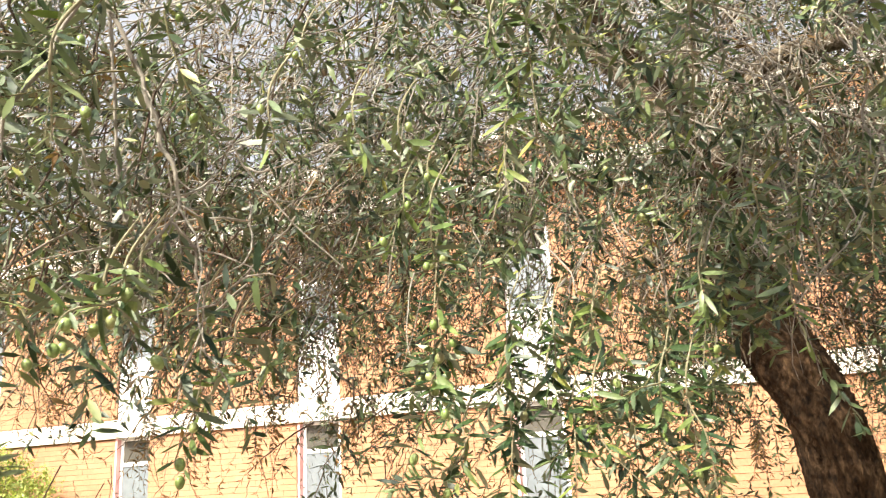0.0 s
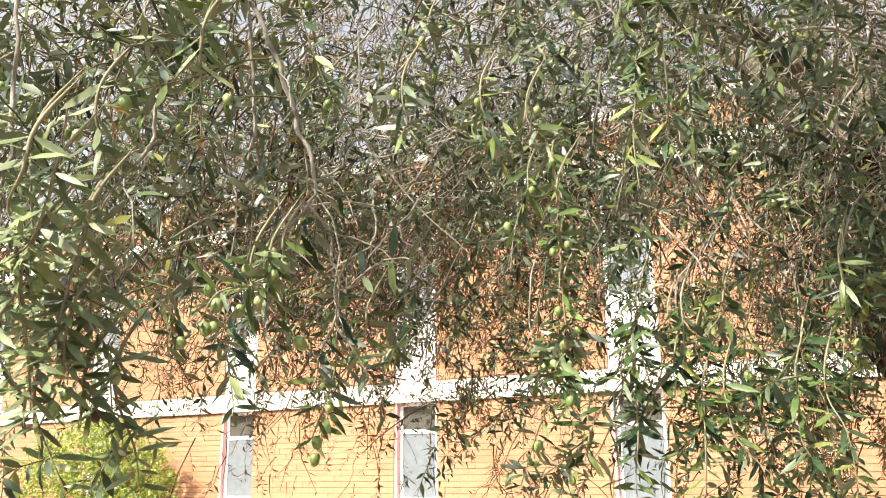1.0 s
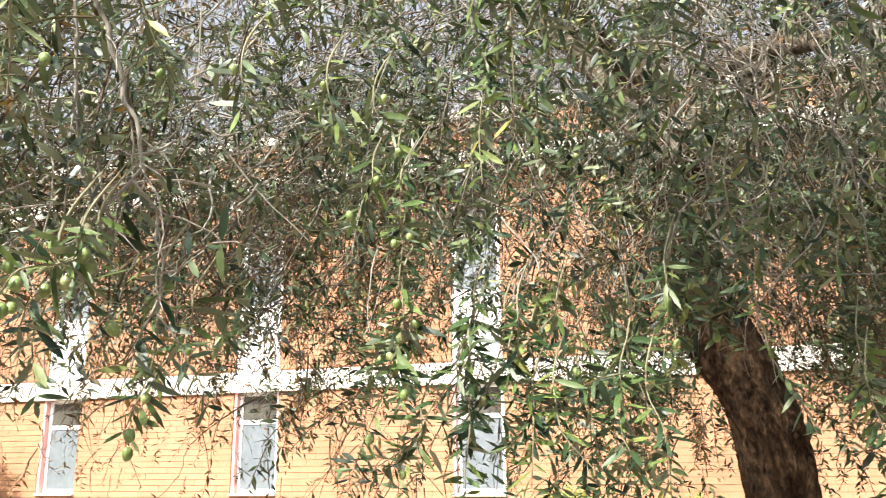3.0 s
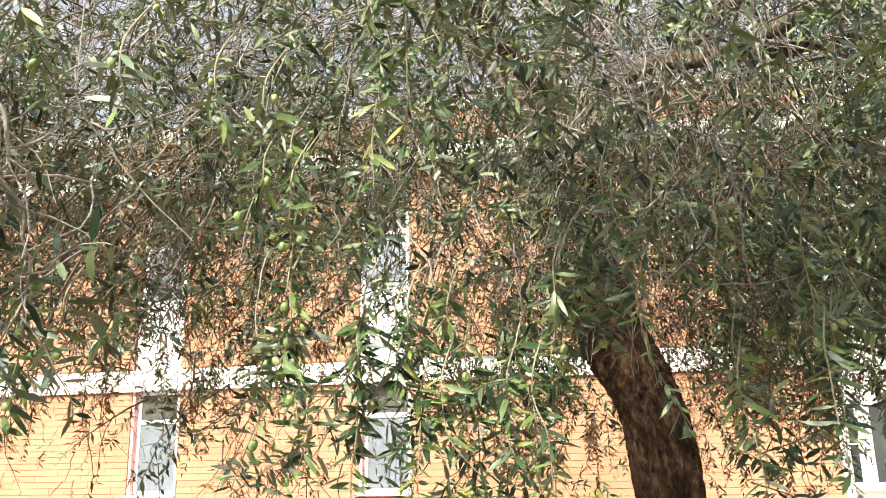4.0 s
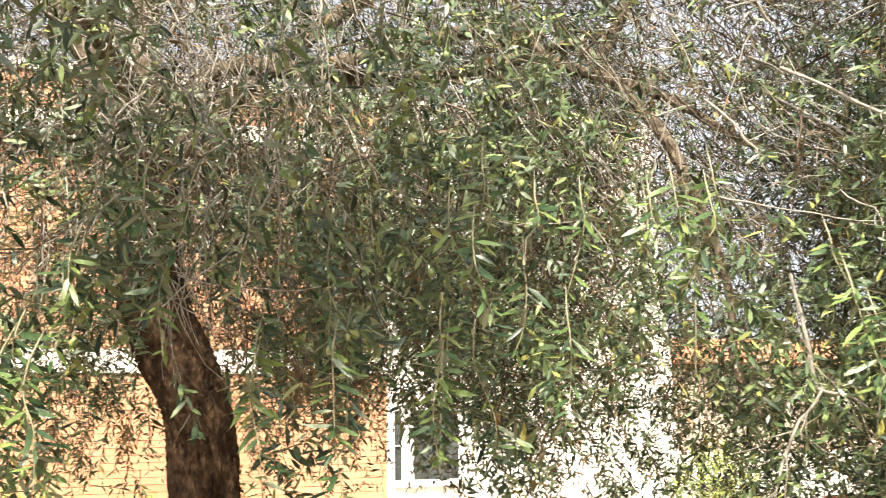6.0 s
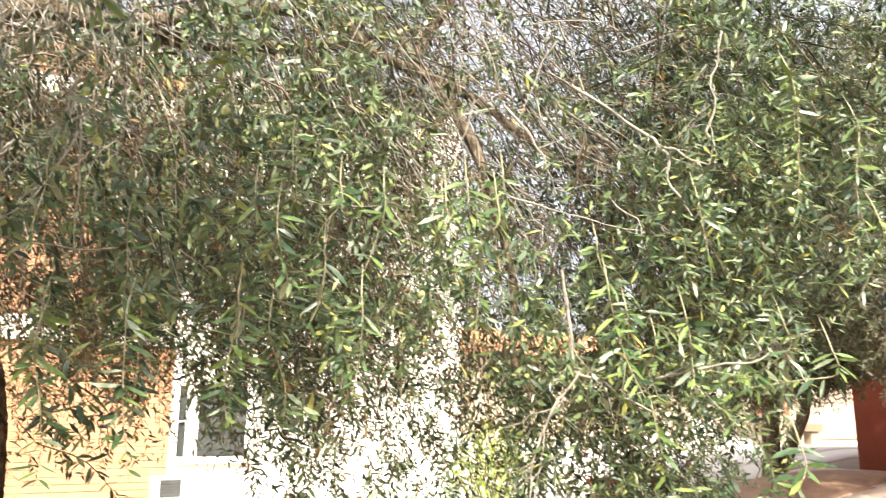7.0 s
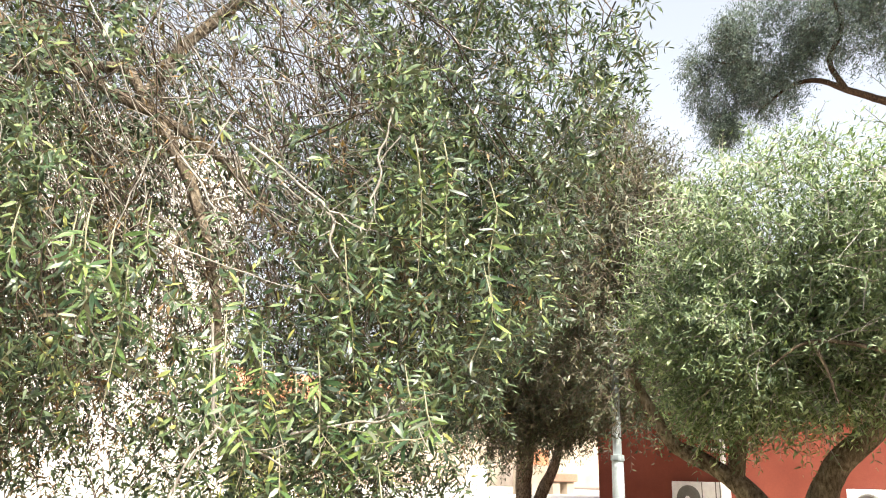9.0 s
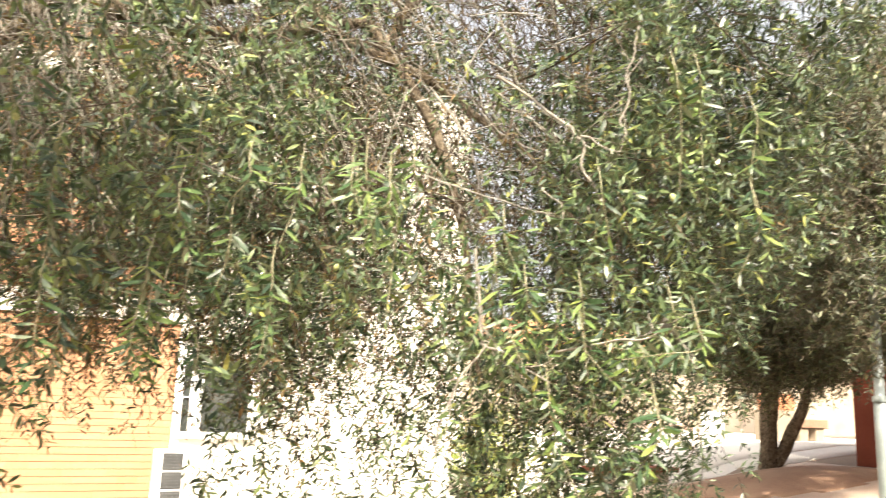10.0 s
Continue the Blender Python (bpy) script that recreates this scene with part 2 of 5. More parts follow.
def empty(name, at, label, category, group="", kind=""):
    ob = new(name)
    ob.location = at
    ob.empty_display_size = 0.2
    return tagged(ob, label, category, group, kind)


def box_into(bm, x0, y0, z0, x1, y1, z1, bevel=0.0):
    r = bmesh.ops.create_cube(bm, size=1.0, matrix=Matrix.LocRotScale(((x0 + x1) / 2, (y0 + y1) / 2, (z0 + z1) / 2), None, (x1 - x0, y1 - y0, z1 - z0)))
    if bevel:
        edges = list({e for v in r["verts"] for e in v.link_edges})
        bmesh.ops.bevel(bm, geom=edges, offset=bevel, segments=2, affect="EDGES", profile=0.5)
    return bm


def box(x0, y0, z0, x1, y1, z1, bevel=0.0):
    return box_into(bmesh.new(), x0, y0, z0, x1, y1, z1, bevel)


def unit(v):
    return v / np.maximum(np.linalg.norm(v, axis=-1, keepdims=True), 1e-9)


def tubes(lines, radii, sides):
    """Round, tapered stems along n lines of k points each, as places and triangles."""
    n, k, _ = lines.shape
    along = unit(np.gradient(lines, axis=1))
    ref = np.eye(3)[np.abs(along).max(axis=1).argmin(axis=1)][:, None]     # one axis a line, so that no stem twists
    a = unit(np.cross(along, ref))
    b = np.cross(along, a)
    ang = np.arange(sides) * 2 * np.pi / sides
    ring = a[:, :, None] * np.cos(ang)[:, None] + b[:, :, None] * np.sin(ang)[:, None]
    v = lines[:, :, None] + ring * radii[:, :, None, None]
    idx = np.arange(n * k * sides).reshape(n, k, sides)
    nxt = np.roll(idx, -1, axis=2)
    p, q, r, s = idx[:, :-1], nxt[:, :-1], nxt[:, 1:], idx[:, 1:]
    t = np.concatenate([np.stack([p, q, r], -1).reshape(-1, 3), np.stack([p, r, s], -1).reshape(-1, 3)])
    return v.reshape(-1, 3), t


LEAF_FINE = np.array([[0, 0, 0]] + [[u, s * w, 0.1 * abs(s) * w + 0.03 * math.sin(u * 3)] for u, w in ((0.3, 0.88), (0.68, 0.86)) for s in (-1, 0, 1)] + [[1, 0, -0.02]])
LEAF_FINE_TRIS = [(0, 2, 1), (0, 3, 2)] + [t for k in (1,) for t in ((k, k + 1, k + 4), (k, k + 4, k + 3), (k + 1, k + 2, k + 5), (k + 1, k + 5, k + 4))] + [(4, 5, 7), (5, 6, 7)]
LEAF_PLAIN = np.array([[0, 0, 0], [0.4, -1, 0.12], [0.4, 1, 0.12], [1, 0, 0]])
LEAF_PLAIN_TRIS = [(0, 2, 1), (1, 2, 3)]


def leaf_arrays(at, ahead, up, length, width, fine, rng):
    """Leaves at places, each pointing ahead with its face to up; fine ones have a crease, two faces and a curl."""
    side = unit(np.cross(ahead, up))
    up = np.cross(side, ahead)
    shape, tris = (LEAF_FINE, LEAF_FINE_TRIS) if fine else (LEAF_PLAIN, LEAF_PLAIN_TRIS)
    n, k = len(at), len(shape)
    curl = rng.normal(0.0, 0.16, (n, 1)) - 0.06
    u, v, w = shape[:, 0][None], shape[:, 1][None], shape[:, 2][None]
    z = w * width[:, None] + curl * u ** 2 * length[:, None]
    p = at[:, None] + ahead[:, None] * (u * length[:, None])[..., None] + side[:, None] * (v * width[:, None])[..., None] + up[:, None] * z[..., None]
    t = (np.array(tris)[None] + (np.arange(n) * k)[:, None, None]).reshape(-1, 3)
    if not fine:
        return p.reshape(-1, 3), t, np.zeros(len(t), int)
    below = p - up[:, None] * 0.0006
    t2 = t[:, ::-1] + n * k
    return np.concatenate([p.reshape(-1, 3), below.reshape(-1, 3)]), np.concatenate([t, t2]), np.repeat([0, 1], [len(t), len(t2)])


def strands(starts, ways, lengths, droop, rng, steps=7, wiggle=0.12):
    """Drooping shoots: n lines of points from starts."""
    n = len(starts)
    pts = np.empty((n, steps, 3))
    pts[:, 0] = starts
    d = unit(ways)
    step = (lengths / (steps - 1))[:, None]
    for i in range(1, steps):
        d = unit(d + droop[:, None] * np.array([0, 0, -1.0]) + rng.normal(0, wiggle, (n, 3)))
        pts[:, i] = pts[:, i - 1] + d * step
    return pts


def shoot_leaves(pts, pairs, length, width, rng, bare=0.15, open_angle=1.05):
    """Where leaves sit on shoots: opposite pairs that turn about the stem, fewer near the foot, their faces to the light."""
    n, k, _ = pts.shape
    u = np.linspace(bare, 0.99, pairs)[None] + rng.normal(0, 0.012, (n, pairs))
    u = u.clip(0, 0.995) * (k - 1)
    i = u.astype(int)
    f = (u - i)[..., None]
    rows = np.arange(n)[:, None]
    at = pts[rows, i] * (1 - f) + pts[rows, i + 1] * f
    along = unit(pts[rows, i + 1] - pts[rows, i])
    ref = np.where(np.abs(along[..., 2:3]) > 0.95, np.array([1.0, 0, 0]), np.array([0, 0, 1.0]))
    a = unit(np.cross(along, ref))
    b = np.cross(along, a)
    turn = rng.uniform(0, 2 * np.pi, (n, 1)) + np.arange(pairs)[None] * (np.pi / 2) + rng.normal(0, 0.35, (n, pairs))
    out = []
    for s in (0, np.pi):
        side = a * np.cos(turn + s)[..., None] + b * np.sin(turn + s)[..., None]
        spread = (open_angle + rng.normal(0, 0.22, (n, pairs)))[..., None]
        ahead = unit(along * np.cos(spread) + side * np.sin(spread) + np.array([0, 0, -0.03]) + rng.normal(0, 0.16, at.shape))
        up = unit(along * 0.2 + np.array(SUN_AT) * 0.8 + np.array([0, 0, 0.2]) + rng.normal(0, 0.42, at.shape))
        keep = (rng.random((n, pairs)) < 0.86).ravel()
        ln = (length * rng.uniform(0.6, 1.2, (n, pairs)) * (1.0 - 0.35 * np.linspace(0, 1, pairs) ** 4)[None]).ravel()
        out.append((at.reshape(-1, 3)[keep], ahead.reshape(-1, 3)[keep], up.reshape(-1, 3)[keep], ln[keep], (ln * width * rng.uniform(0.8, 1.2, ln.shape))[keep]))
    return [np.concatenate(c) for c in zip(*out)]


def curve_line(points, steps=24):
    """A smooth line through a few points (Catmull-Rom)."""
    p = np.array(points, float)
    p = np.concatenate([2 * p[:1] - p[1:2], p, 2 * p[-1:] - p[-2:-1]])
    out = []
    for i in range(1, len(p) - 2):
        for t in np.linspace(0, 1, steps, endpoint=False):
            out.append(0.5 * (2 * p[i] + (p[i + 1] - p[i - 1]) * t + (2 * p[i - 1] - 5 * p[i] + 4 * p[i + 1] - p[i + 2]) * t * t + (3 * p[i] - p[i - 1] - 3 * p[i + 1] + p[i + 2]) * t ** 3))
    out.append(p[-2])
    return np.array(out)


def trunk_mesh(name, points, radii, mat, sides=110, steps=26):
    """A thick trunk with long fibrous ridges, cracks and a few swellings."""
    line = curve_line(points, steps)
    r = np.interp(np.linspace(0, 1, len(line)), np.linspace(0, 1, len(radii)), radii)
    v, t = tubes(line[None], r[None], sides)
    v = v.reshape(len(line), sides, 3)
    for i in range(len(line)):
        for j in range(sides):
            a = j * 6.2832 / sides
            x, y, z = math.cos(a + 0.02 * i), math.sin(a + 0.02 * i), line[i][2]
            lump = noise.noise(Vector((x * 1.3, y * 1.3, z * 2.4)))
            fold = noise.noise(Vector((x * 3.0, y * 3.0, z * 1.3 + 5)))
            fibre = 1 - abs(noise.noise(Vector((x * 7.5, y * 7.5, z * 3.6)))) * 2.2
            crack = 1 - abs(noise.noise(Vector((x * 17, y * 17, z * 17.0 + 3)))) * 2.0
            v[i, j] = line[i] + (v[i, j] - line[i]) * (1 + 0.1 * lump + 0.07 * fold + 0.12 * fibre + 0.07 * crack)
    return tri_mesh(name, v.reshape(-1, 3), t, [mat], smooth=True)


def limb_mesh(name, points, radii, mat, sides=14, rough=0.12, steps=14, crook=0.0):
    """A limb with ridged, uneven bark along a bent line."""
    line = curve_line(points, steps)
    r = np.interp(np.linspace(0, 1, len(line)), np.linspace(0, 1, len(radii)), radii)
    line = line + np.array([noise.noise_vector(Vector(c) * 11.0) for c in line]) * (0.003 + 0.35 * np.minimum(r, 0.012)[:, None]) * np.linspace(0, 1, len(line))[:, None] ** 0.3
    if crook:
        line = line + np.array([noise.noise_vector(Vector(c) * 16.0 + Vector((3, 5, 7))) for c in line]) * crook * np.sin(np.linspace(0, np.pi, len(line)))[:, None]
    v, t = tubes(line[None], r[None], sides)
    v = v.reshape(len(line), sides, 3)
    for i in range(len(line)):
        for j in range(sides):
            d = v[i, j] - line[i]
            ridge = noise.noise(Vector((math.cos(j * 6.283 / sides) * 2.6, math.sin(j * 6.283 / sides) * 2.6, i * 0.11)))
            lump = noise.noise(Vector(v[i, j] * 5.0))
            v[i, j] = line[i] + d * (1 + rough * ridge * 1.6 + rough * lump)
    return tri_mesh(name, v.reshape(-1, 3), t, [mat], smooth=True)


# ---------------------------------------------------------------- ground
def ground_z(x, y):
    """The ground lies level along the brick building and rises gently towards the red one."""
    s = min(max((12.5 - y) / 3.5, 0.0), 1.0)
    e = min(max((x - 9.0) / 4.0, 0.0), 1.0)
    s = max(s * s * (3 - 2 * s), e * e * (3 - 2 * e))
    rise = 0.097 * (min(max(x, 3.0), 16.0) - 3.0)
    return rise * s - 0.1 + 0.02 * noise.noise(Vector((x * 0.4, y * 0.4, 0)))


def sheet(name, x0, x1, y0, y1, step, mat, lift, inside=None, parent=None):
    bm = bmesh.new()
    nx, ny = max(1, round((x1 - x0) / step)), max(1, round((y1 - y0) / step))
    grid = [[bm.verts.new((x, y, ground_z(x, y) + lift)) for x in np.linspace(x0, x1, nx + 1)] for y in np.linspace(y0, y1, ny + 1)]
    for j in range(ny):
        for i in range(nx):
            if inside is None or inside((grid[j][i].co.x + grid[j + 1][i + 1].co.x) / 2, (grid[j][i].co.y + grid[j + 1][i + 1].co.y) / 2):
                bm.faces.new((grid[j][i], grid[j][i + 1], grid[j + 1][i + 1], grid[j + 1][i]))
    bmesh.ops.delete(bm, geom=[v for v in bm.verts if not v.link_faces], context="VERTS")
    rim = bmesh.ops.extrude_edge_only(bm, edges=[e for e in bm.edges if e.is_boundary])["geom"]
    for v in rim:
        if isinstance(v, bmesh.types.BMVert):
            v.co.z -= lift + 0.05
    return part(name, bm, mat, parent, smooth=True)


bm = bmesh.new()
xs = [-900, -300, -100, -50, *np.arange(-30, 30.5, 0.5), 50, 100, 300, 900]
grid = [[bm.verts.new((x, y, ground_z(x, y))) for x in xs] for y in xs]
for j in range(len(xs) - 1):
    for i in range(len(xs) - 1):
        bm.faces.new((grid[j][i], grid[j][i + 1], grid[j + 1][i + 1], grid[j + 1][i]))
ground = tagged(part("ground", bm, SOIL, smooth=True), "dry pale earth sloping gently up", "ground", kind="structure")
pavement = tagged(sheet("pavement", -26, 26, 10.4, 12.9, 0.5, PAVING, 0.03), "pale concrete pavement along the brick building", "pavement", kind="structure")
yard = tagged(sheet("yard", 9.0, 26, 9.35, 26, 0.5, PAVING, 0.012, lambda x, y: y < 10.4 or x > 9.5), "sunlit pale yard between the buildings", "yard", kind="structure")
bed = tagged(sheet("soil_bed", 9.0, 13.4, 6.9, 9.3, 0.15, MULCH, 0.014, lambda x, y: ((x - 11.2) / 2.1) ** 2 + ((y - 8.1) / 1.0) ** 2 < 1), "red-brown planting bed round a tree", "soil bed", kind="structure")
for v in bed.data.vertices:        # the bed is a low mound
    v.co.z += 0.16 * max(0.0, 1 - ((v.co.x - 11.2) / 2.1) ** 2 - ((v.co.y - 8.1) / 1.0) ** 2)

path = tagged(sheet("path", 5.0, 13.4, 3.2, 9.3, 0.15, PALE_EARTH, 0.006, lambda x, y: math.hypot((x - 11.2) / 4.4, (y - 6.6) / 3.0) + 0.15 * noise.noise(Vector((x, y, 2.0))) < 1), "sunlit pale pink trodden earth", "path", kind="structure")


def in_lawn(x, y):
    edge = math.hypot((x - 6.6) / 4.4, (y - 3.6) / 2.5) + 0.25 * noise.noise(Vector((x * 0.8, y * 0.8, 9.0)))
    return edge < 1 and abs(y - 4.9 - 0.12 * x + 0.6) > 0.12


lawn = tagged(sheet("lawn", 2.0, 11.4, 0.8, 6.6, 0.15, LAWN, 0.012, in_lawn), "patchy yellow-green lawn with bare strips", "lawn", kind="structure")
rng = np.random.default_rng(5)
n = 60000
gx, gy = rng.uniform(2.5, 11.0, n), rng.uniform(1.0, 7.0, n)
patchy = np.array([noise.noise(Vector((x * 0.7, y * 0.9, 3.0))) for x, y in zip(gx, gy)])
ok = np.array([in_lawn(x, y) for x, y in zip(gx, gy)]) & (patchy > -0.25)
gx, gy = gx[ok], gy[ok]
gz = np.array([ground_z(x, y) for x, y in zip(gx, gy)])
gv, gt, _ = leaf_arrays(np.stack([gx, gy, gz], 1), unit(np.stack([rng.normal(0, 0.5, len(gx)), rng.normal(0, 0.5, len(gx)), np.ones(len(gx))], 1)), unit(rng.normal(0, 1, (len(gx), 3)) + [0, 0, 0.01]), rng.uniform(0.025, 0.05, len(gx)), rng.uniform(0.004, 0.007, len(gx)), False, rng)
tagged(link_mesh("grass", tri_mesh("grass", gv, gt, [GRASS])), "patchy yellow-green lawn grass", "grass", kind="stuff")

# ---------------------------------------------------------------- brick building
WALL_Y, LEFT, CORNER = 13.0, -24.0, 3.13
STRIPS = [(-20.95, -20.08), (-16.75, -15.88), (-12.52, -11.65), (-8.27, -7.36), (-4.13, -3.26)]
COURSE, BRICK_L, BRICK_H = 0.105, 0.3, 0.0955
wall_north = empty("wall_north", (0, WALL_Y, 0), "sunlit orange brick facade of a two-storey building", "wall", kind="structure")


def local(bm, at):
    bmesh.ops.translate(bm, vec=-Vector(at), verts=bm.verts)
    return bm


edges = [LEFT] + [e for s in STRIPS for e in s] + [CORNER]
bm = bmesh.new()
for x0, x1 in zip(edges[::2], edges[1::2]):
    box_into(bm, x0, WALL_Y + 0.009, -0.3, x1, WALL_Y + 0.35, 7.45)
for x0, x1 in STRIPS:
    box_into(bm, x0, WALL_Y + 0.009, -0.3, x1, WALL_Y + 0.35, 1.0)
    box_into(bm, x0, WALL_Y + 0.009, 6.4, x1, WALL_Y + 0.35, 7.45)
part("masonry", local(bm, wall_north.location), MORTAR, wall_north)
bm = box(LEFT, WALL_Y - 0.06, 2.76, CORNER, WALL_Y + 0.05, 3.12, 0.008)
part("floor_band", local(bm, wall_north.location), WHITE, wall_north, "white painted concrete floor band")
bm = box(LEFT, WALL_Y - 0.35, 6.42, CORNER + 0.02, WALL_Y + 0.05, 6.7, 0.01)
part("eaves_band", local(bm, wall_north.location), WHITE, wall_north, "white projecting eaves slab")
bm = box(LEFT, WALL_Y - 0.05, 7.45, CORNER + 0.02, WALL_Y + 0.4, 7.62, 0.01)
part("coping", local(bm, wall_north.location), WHITE, wall_north, "white parapet coping")


def build_window():
    """A tall window strip: dark transom over a frosted pane below the floor band, white panel and grey pane above it."""
    w = empty("window_1", (0, 0, 0), "tall white window strip with dark transom and frosted pane", "window", "facade windows", "structure")
    hw = 0.435
    part("reveal", box(-hw, 0.0, 1.0, -hw + 0.05, 0.2, 2.76), PINK, w, "pink window reveal")
    fr = part("window_frame", bmesh.new(), WHITE_PAINT, w)
    bm = bmesh.new()
    for x0, x1, z0, z1 in ((-hw + 0.05, -hw + 0.12, 1.0, 2.76), (hw - 0.07, hw, 1.0, 2.76), (-hw + 0.12, hw - 0.07, 2.2, 2.28), (-hw + 0.12, hw - 0.07, 2.7, 2.76), (-hw + 0.12, hw - 0.07, 1.0, 1.09)):
        box_into(bm, x0, 0.1, z0, x1, 0.17, z1, 0.006)
    bm.to_mesh(fr.data)
    bm.free()
    part("transom_panel", box(-hw + 0.12, 0.13, 2.28, hw - 0.07, 0.15, 2.7), SHUTTER, w, "dark grey transom panel")
    part("pane", box(-hw + 0.12, 0.12, 1.09, hw - 0.07, 0.14, 2.2), FROSTED, w, "grey-blue frosted pane")
    part("window_sill", box(-hw - 0.02, -0.05, 0.98, hw + 0.02, 0.1, 1.02, 0.006), WHITE, w)
    part("panel", box(-hw, 0.03, 3.12, hw, 0.2, 4.28, 0.004), WHITE_PAINT, w, "white spandrel panel")
    bm = bmesh.new()
    for x0, x1, z0, z1 in ((-hw, -hw + 0.08, 4.28, 6.42), (hw - 0.08, hw, 4.28, 6.42), (-hw + 0.08, hw - 0.08, 4.28, 4.36), (-hw + 0.08, hw - 0.08, 5.3, 5.38), (-hw + 0.08, hw - 0.08, 6.34, 6.42)):
        box_into(bm, x0, 0.08, z0, x1, 0.15, z1, 0.006)
    part("upper_frame", bm, WHITE_PAINT, w)
    part("pane", box(-hw + 0.08, 0.11, 4.36, hw - 0.08, 0.13, 5.3), FROSTED, w)
    part("pane", box(-hw + 0.08, 0.11, 5.38, hw - 0.08, 0.13, 6.34), SHUTTER, w)
    return w


window_1 = build_window()
window_1.location = ((STRIPS[0][0] + STRIPS[0][1]) / 2, WALL_Y, 0)
for x0, x1 in STRIPS[1:]:
    copy_thing(window_1, pose((x0 + x1) / 2, WALL_Y, 0))

# white wing with a corner window
wall_east = empty("wall_east", (CORNER, WALL_Y + 0.05, 0), "sunlit white rendered wall beside the brick facade", "wall", kind="structure")
END = 8.45
bm = bmesh.new()
for x0, x1, z0, z1 in ((CORNER, CORNER + 0.12, -0.3, 7.45), (CORNER + 0.12, CORNER + 1.3, -0.3, 1.04), (CORNER + 0.12, CORNER + 1.3, 2.26, 7.45), (CORNER + 1.3, END, -0.3, 7.45)):
    box_into(bm, x0, WALL_Y + 0.05, z0, x1, WALL_Y + 0.4, z1)
part("render_coat", local(bm, wall_east.location), WHITE, wall_east)
bm = box(CORNER, WALL_Y + 0.0, 7.45, END + 0.05, WALL_Y + 0.45, 7.62, 0.01)
part("coping", local(bm, wall_east.location), WHITE, wall_east)
bm = box(CORNER + 0.001, WALL_Y - 0.02, -0.1, CORNER + 0.12, WALL_Y + 0.05, 2.5, 0.006)
part("corner_post", local(bm, wall_east.location), WHITE_PAINT, wall_east)
corner_window = empty("window_2", (CORNER, WALL_Y, 0), "white-framed window with a narrow side light and dark glass", "window", kind="structure")
bm = bmesh.new()
for x0, x1, z0, z1 in ((0.12, 0.145, 1.04, 2.26), (0.265, 0.46, 1.04, 2.26), (1.23, 1.3, 1.04, 2.26), (0.145, 0.265, 1.04, 1.09), (0.145, 0.265, 2.18, 2.26), (0.145, 0.265, 1.62, 1.64), (0.46, 1.23, 1.04, 1.09), (0.46, 1.23, 2.18, 2.26)):
    box_into(bm, x0, 0.08, z0, x1, 0.16, z1, 0.006)
part("window_frame", bm, WHITE_PAINT, corner_window)
part("pane", box(0.145, 0.12, 1.09, 0.265, 0.14, 2.18), DARK_GLASS, corner_window)
part("pane", box(0.46, 0.12, 1.09, 1.23, 0.14, 2.18), DARK_GLASS, corner_window)
part("window_sill", box(0.0, -0.06, 0.99, 1.36, 0.08, 1.04, 0.008), WHITE, corner_window)
# rest of the building's body
body = empty("building_body", (-8, 18, 0), "flat-roofed body of the brick building", "building", kind="structure")
bm = bmesh.new()
for b in ((LEFT, 13.42, -0.3, LEFT + 0.3, 24, 7.4), (END - 0.3, 13.45, -0.3, END, 24, 7.4), (LEFT, 24, -0.3, END, 24.3, 7.4), (LEFT, 13.42, 7.0, END, 24, 7.2)):
    box_into(bm, *b)
part("shell", local(bm, body.location), CREAM, body)

cabinet = empty("vent_cabinet", (CORNER - 0.23, WALL_Y - 0.3, -0.1), "low white metal cabinet with three dark louvred panels", "cabinet")
part("body", box(0, 0.03, 0, 0.42, 0.3, 0.93, 0.01), WHITE_PAINT, cabinet)
for k in range(3):
    p = part("panel", box(0.09, 0.015, 0.07 + 0.28 * k, 0.395, 0.028, 0.32 + 0.28 * k, 0.003), LOUVRE, cabinet)
    for j in range(5):
        part("slat", box(0.1, 0.005, 0.09 + 0.28 * k + 0.044 * j, 0.385, 0.014, 0.108 + 0.28 * k + 0.044 * j), LOUVRE, p)

# ---------------------------------------------------------------- red building
RED_X, RED_Y = 13.5, 8.4
RED_Z = 0.55
# unseen plain walls that close the court, added to cut sky fill light
sky_block_south = tagged(part("sky_block_south", box(-30, -9.4, -0.3, 12, -9.0, 8.0), BLOCK_WALL), "unseen plain wall added to block low sky light", "wall", kind="structure")
sky_block_west = tagged(part("sky_block_west", box(-30.3, -9.0, -0.3, -30, 13.0, 8.0), BLOCK_WALL), "unseen plain west wall added to block low sky light", "wall", kind="structure")
wall_red = empty("wall_red", (RED_X, RED_Y, RED_Z), "red brick wall of a low building, partly shaded", "wall", kind="structure")
bm = bmesh.new()
box_into(bm, RED_X + 0.012, -14, 0.2, RED_X + 0.3, RED_Y, 4.6)
box_into(bm, RED_X + 0.3, RED_Y - 0.3, 0.2, RED_X + 9, RED_Y, 4.6)
box_into(bm, RED_X + 0.3, -14, 4.3, RED_X + 9, RED_Y - 0.3, 4.55)
part("masonry", local(bm, wall_red.location), RED_WALL, wall_red)
bm = box(RED_X - 0.4, -14.2, 4.6, RED_X + 9.2, RED_Y + 0.4, 4.85, 0.01)
part("eaves", local(bm, wall_red.location), WHITE, wall_red)
pipe_line = np.array([[RED_X - 0.05, 5.93, z] for z in np.linspace(1.75, 4.6, 8)])
pv, pt = tubes(pipe_line[None], np.full((1, 8), 0.045), 10)
drain_pipe = tagged(link_mesh("drain_pipe", tri_mesh("drain_pipe", pv, pt, [WHITE_PAINT], smooth=True)), "white vertical conduit pipe on the red wall", "pipe")


